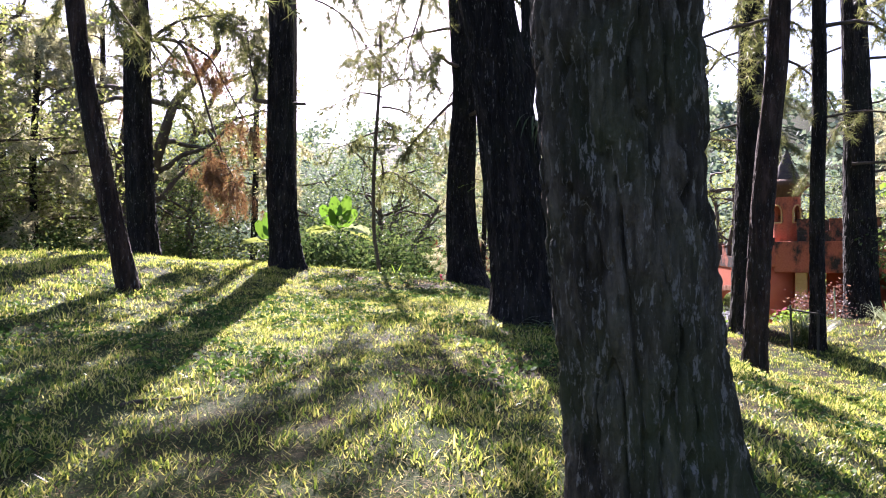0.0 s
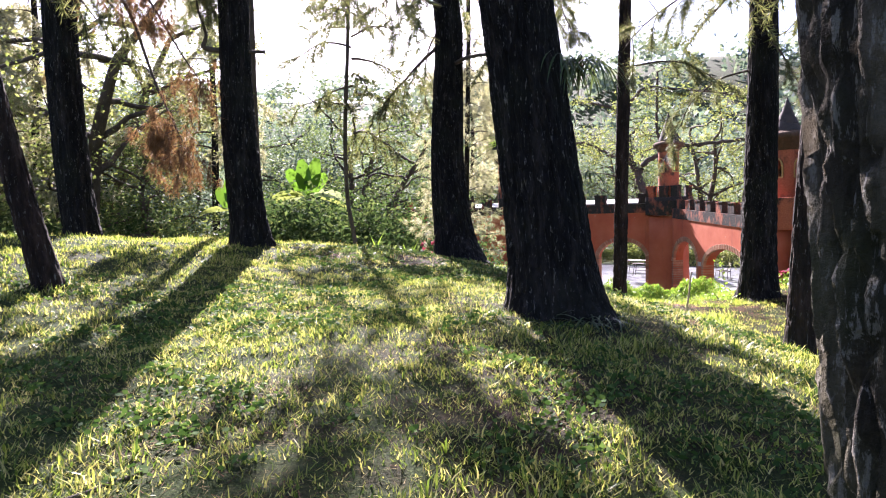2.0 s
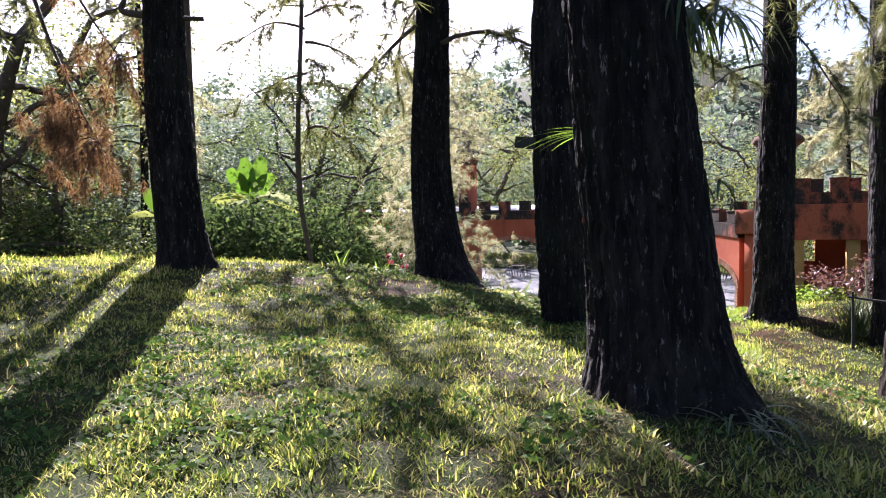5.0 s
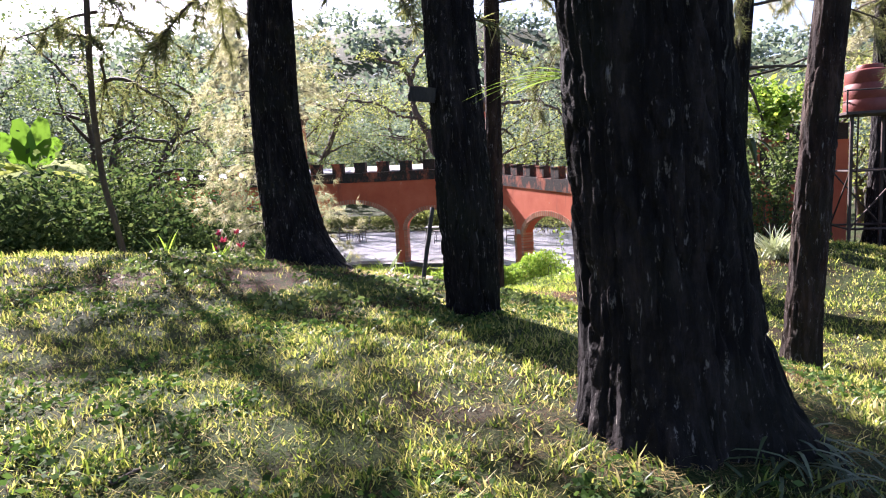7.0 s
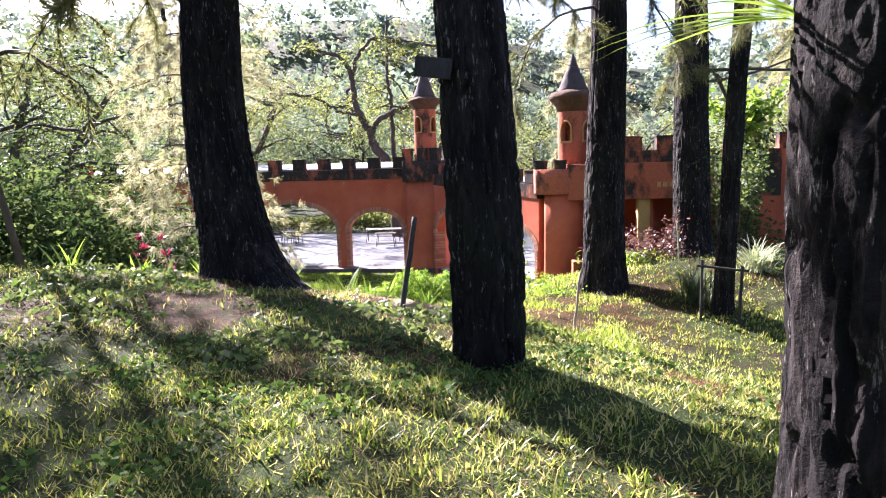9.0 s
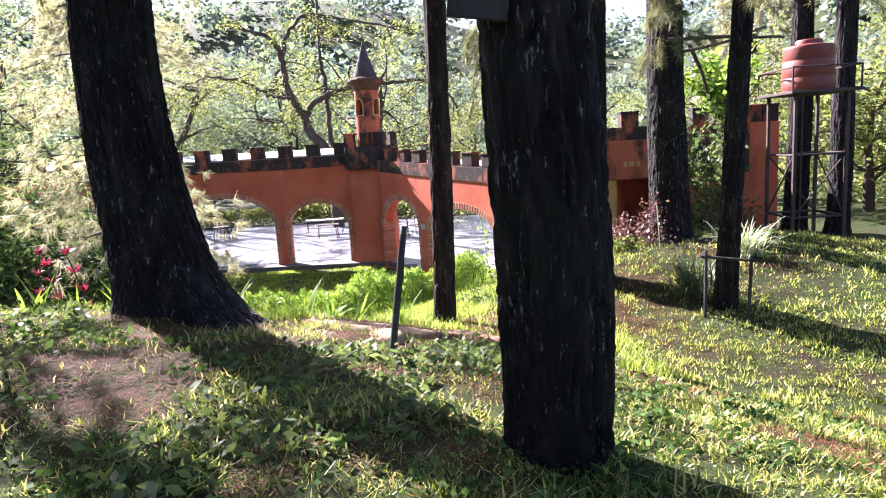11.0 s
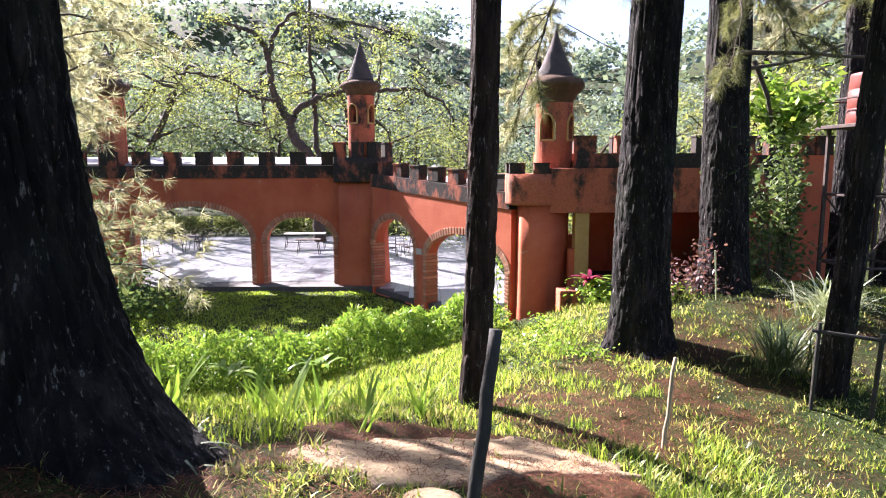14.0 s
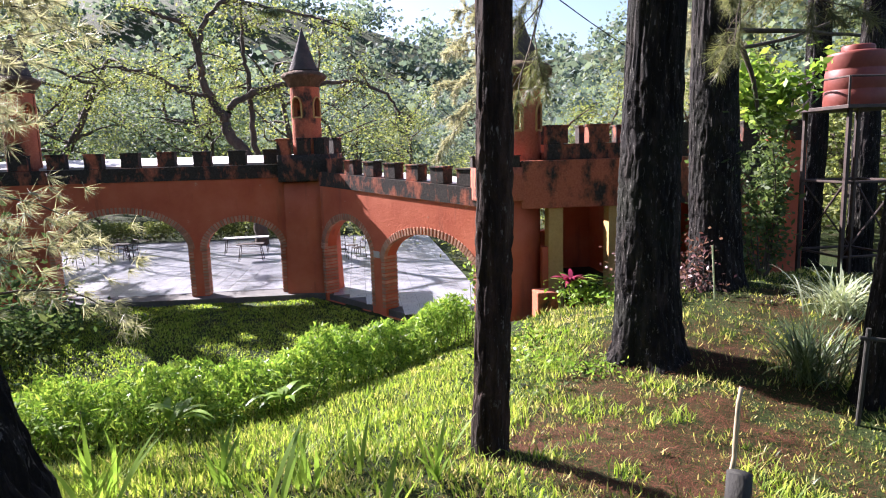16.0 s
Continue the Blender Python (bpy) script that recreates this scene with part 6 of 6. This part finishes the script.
clod = vnoise(px * 6.5, py * 6.5, 0 * px, 61) + 0.7 * vnoise(px * 14, py * 14, 0 * px, 62)
patchy = 0.5 + 0.5 * vnoise(px * 0.8, py * 0.8, 0 * px, 12) + 0.35 * vnoise(px * 2.6, py * 2.6, 0 * px, 13)
keep = g.uniform(0, 1, N) < np.clip(1.2 - dist / 14.0, 0.42, 0.9) * np.clip(0.35 + 0.8 * patchy, 0.12, 1) * np.clip(0.8 + 0.8 * clod, 0.22, 1) * (1 - 0.93 * bare(px, py))
keep &= (py < -9.5) | (px > 8.5)
px, py, dist, clod = px[keep], py[keep], dist[keep], clod[keep]
ph = g.uniform(0.03, 0.1, len(px)) * (1 + 0.05 * dist) * (0.8 + 0.4 * vnoise(px * 1.9, py * 1.9, 0 * px, 14)) * (0.85 + 0.6 * np.clip(clod, -0.5, 0.9))
near = dist < 4.2
blades("grass", px[near], py[near], height(px[near], py[near]), np.maximum(ph[near], 0.02), g.uniform(0.0026, 0.0068, near.sum()) * (1 + 0.1 * dist[near]), 802, M_GRASS, "short patchy green and straw-coloured grass")
fx, fy, fd = px[~near], py[~near], dist[~near]
a = g.uniform(0, 6.283, len(fx))
fw = g.uniform(0.005, 0.008, len(fx)) * (1 + 0.1 * fd)
fh = np.maximum(ph[~near], 0.03) * 0.8
fb = np.stack([fx, fy, height(fx, fy) - 0.01], -1)
sd = np.stack([np.cos(a), np.sin(a), 0 * a], -1) * fw[:, None]
ft = fb + np.stack([g.normal(0, 0.45, len(fx)) * fh, g.normal(0, 0.45, len(fx)) * fh, fh], -1)
tagged(mesh_part("grass", poly_mesh("grass", np.stack([fb - sd, fb + sd, ft], 1), 3), M_GRASS), "short grass further off on the mound", "grass", kind="stuff")
# a thick undergrowth of fine blades close to the walked line
n = 560000
ux, uy = g.uniform(2.5, 13.5, n), g.uniform(-33, -18.5, n)
ud = np.min([np.hypot(ux - a, uy - b) for a, b in along([(11.0, -28.5), (8.6, -26.4), (6.3, -24.0), (5.6, -21.6), (6.0, -20.0)], np.linspace(0, 1, 10))], axis=0)
up = 0.5 + 0.5 * vnoise(ux * 0.8, uy * 0.8, 0 * ux, 12) + 0.35 * vnoise(ux * 2.6, uy * 2.6, 0 * ux, 13)
clod = vnoise(ux * 6.5, uy * 6.5, 0 * ux, 61) + 0.7 * vnoise(ux * 14, uy * 14, 0 * ux, 62)
s = (g.uniform(0, 1, n) < np.clip(1.15 - ud / 5.0, 0, 0.9) * np.clip(0.3 + 0.8 * up, 0.2, 1) * np.clip(0.8 + 0.8 * clod, 0.25, 1)) & (bare(ux, uy) < g.uniform(0.1, 0.9, n))
ux, uy = ux[s], uy[s]
a = g.uniform(0, 6.283, len(ux))
uh = g.uniform(0.02, 0.06, len(ux))
ub = np.stack([ux, uy, height(ux, uy) - 0.008], -1)
sd = np.stack([np.cos(a), np.sin(a), 0 * a], -1) * g.uniform(0.003, 0.0065, (len(ux), 1))
ut = ub + np.stack([g.normal(0, 0.8, len(ux)) * uh, g.normal(0, 0.8, len(ux)) * uh, uh], -1)
tagged(mesh_part("grass", poly_mesh("grass", np.stack([ub - sd, ub + sd, ut], 1), 3), M_GRASS), "fine low grass close along the walked line", "grass", kind="stuff")
# small round-leaved weeds creeping through the turf
n = 5200
wx, wy = g.uniform(2.5, 12.5, n), g.uniform(-31.5, -18.8, n)
s = vnoise(wx * 0.9, wy * 0.9, 0 * wx, 44) + 0.6 * vnoise(wx * 2.7, wy * 2.7, 0 * wx, 45) > 0.18
wx, wy = wx[s], wy[s]
k = 9
wc = np.repeat(np.stack([wx, wy, height(wx, wy) + g.uniform(0.02, 0.06, len(wx))], -1), k, 0) + g.normal(0, 1, (len(wx) * k, 3)) * np.array([0.06, 0.06, 0.012])
tagged(mesh_part("creeping_weeds", poly_mesh("creeping_weeds", leaf_quads(wc, 0.05, 46, 0.35, 0.62), 4), M_WEED), "small dark round-leaved weeds in the turf", "weeds", kind="stuff")
# taller brighter grass on the sunny bank below the mound
n = 60000
px, py = g.uniform(-4.0, 9.0, n), g.uniform(-18.2, -11.0, n)
sel = (bare(px, py) < 0.35) & (g.uniform(0, 1, n) < 0.55 + 0.5 * vnoise(px * 1.4, py * 1.4, 0 * px, 21))
px, py = px[sel], py[sel]
blades("bank_grass", px, py, height(px, py), g.uniform(0.06, 0.2, len(px)), g.uniform(0.004, 0.008, len(px)), 803, M_LAWN, "bright tall grass on the sunny bank", 0.45)
n = 105000
px, py = g.uniform(-10, 8.0, n), g.uniform(-11.0, -0.3, n)
sel = ((px - 4.3) * wing_in.x + (py + 0.75) * wing_in.y) < -0.25
px, py = px[sel], py[sel]
blades("lawn", px, py, height(px, py), g.uniform(0.04, 0.09, len(px)), g.uniform(0.008, 0.016, len(px)), 804, M_LAWN, "even green lawn below the arcade", 0.5)


def litter(n, box_range, seed, length, near):
    g = np.random.default_rng(seed)
    x, y = g.uniform(*box_range[0], n), g.uniform(*box_range[1], n)
    k = bare(x, y) if near else 0.25 + 0.5 * vnoise(x * 0.9, y * 0.9, 0 * x, 31)
    s = g.uniform(0, 1, n) < k
    x, y = x[s], y[s]
    z = height(x, y) + g.uniform(0.004, 0.03, len(x))
    a = g.uniform(0, 6.283, len(x))
    L = length * g.uniform(0.5, 1.2, len(x))
    d = np.stack([np.cos(a), np.sin(a), g.normal(0, 0.12, len(x))], -1) * L[:, None]
    sd = np.stack([-np.sin(a), np.cos(a), 0 * a], -1) * 0.0022
    c = np.stack([x, y, z], -1)
    return np.stack([c - d / 2 - sd, c - d / 2 + sd, c + d / 2], 1)


lit = np.concatenate([litter(300000, ((2.5, 13.5), (-22.5, -11)), 811, 0.15, True), litter(26000, ((2, 13), (-32, -19)), 812, 0.13, False)])
tagged(mesh_part("fallen_needles", poly_mesh("fallen_needles", lit, 3), M_LITTER), "reddish brown fallen pine needles on soil", "litter", kind="stuff")

straw = litter(180000, ((0, 14), (-33, -21.4)), 813, 0.09, True)
straw = np.concatenate([straw, litter(62000, ((1, 13.5), (-32, -20.8)), 814, 0.08, False)])
tagged(mesh_part("dry_straw", poly_mesh("dry_straw", straw, 3), M_STRAW), "dry pale straw lying in the worn turf", "litter", kind="stuff")

# ---------------------------------------------------------------- brick edges of the arches
bk = brick_mesh(0.2, 0.12, 0.075)
bk_j = brick_mesh(0.16, 0.46, 0.075)


def arch_ring(wall, mp, hole, rot):
    a, b, sill, spring, crown_z = hole
    c, w, h = (a + b) / 2, (b - a) / 2, crown_z - spring
    ts = np.linspace(0.03, math.pi - 0.03, int(math.pi * (w + h) / 2 / 0.092))
    for t in ts:
        s, z = c - (w + 0.09) * math.cos(t), spring + (h + 0.09) * math.sin(t)
        nrm = math.atan2(math.sin(t) / h, -math.cos(t) / w)
        o = mesh_part("brick", bk, None, wall)
        o.matrix_world = Matrix.Translation(mp(s, 0.045, z)) @ rot @ Matrix.Rotation(-nrm, 4, "Y")
    for s, sgn in ((a, 1), (b, -1)):
        for k in range(int((spring - sill - 0.1) / 0.1)):
            o = mesh_part("brick", bk_j, None, wall)
            o.matrix_world = Matrix.Translation(mp(s - sgn * 0.06, 0.215, sill + 0.26 + k * 0.1)) @ rot


rot_e = Matrix.Rotation(math.atan2(wing_dir.y, wing_dir.x), 4, "Z")
for h in WING_ARCHES:
    arch_ring(wall_east, wm, h, rot_e)
for h in [(-3.9, 0.05, FLOOR_Z - 0.2, 1.6, 2.8), (0.58, 2.88, FLOOR_Z - 0.2, 1.55, 2.42)]:
    arch_ring(wall_west, wall_map((0, 0), (1, 0)), h, Matrix())

# ---------------------------------------------------------------- patio tiles
tb = bmesh.new()
box(tb, -0.245, 0.245, -0.245, 0.245, -0.008, 0.004)
tile_me = bpy.data.meshes.new("tile")
tb.to_mesh(tile_me)
tb.free()
tile_me.materials.append(M_TILE)
tiles, rest = 0, []
for j in range(0, 60):
    for i in range(-24, 19):
        x, y = i * 0.5 + 0.25, -6.0 + j * 0.5 + 0.25
        inside = (y > 0.3 and x < 4.4) or (((x - 4.3) * wing_in.x + (y + 0.75) * wing_in.y) > 0.3 and x >= 4.0)
        if not inside or x > 8.8 or y > 14.7:
            continue
        if -5 < x < 8 and y < 6.2 and tiles < 295:
            o = mesh_part("tile", tile_me, None, patio)
            o.matrix_world = Matrix.Translation((x, y, FLOOR_Z - 0.003 + RNG.normal(0, 0.0012)))
            tiles += 1
        else:
            z = FLOOR_Z + RNG.normal(0, 0.0012)
            rest.append([(x - 0.245, y - 0.245, z), (x + 0.245, y - 0.245, z), (x + 0.245, y + 0.245, z), (x - 0.245, y + 0.245, z)])
far_tiles = mesh_part("far_tiles", poly_mesh("far_tiles", np.array(rest), 4), M_TILE, patio)
tagged(far_tiles, kind="stuff")
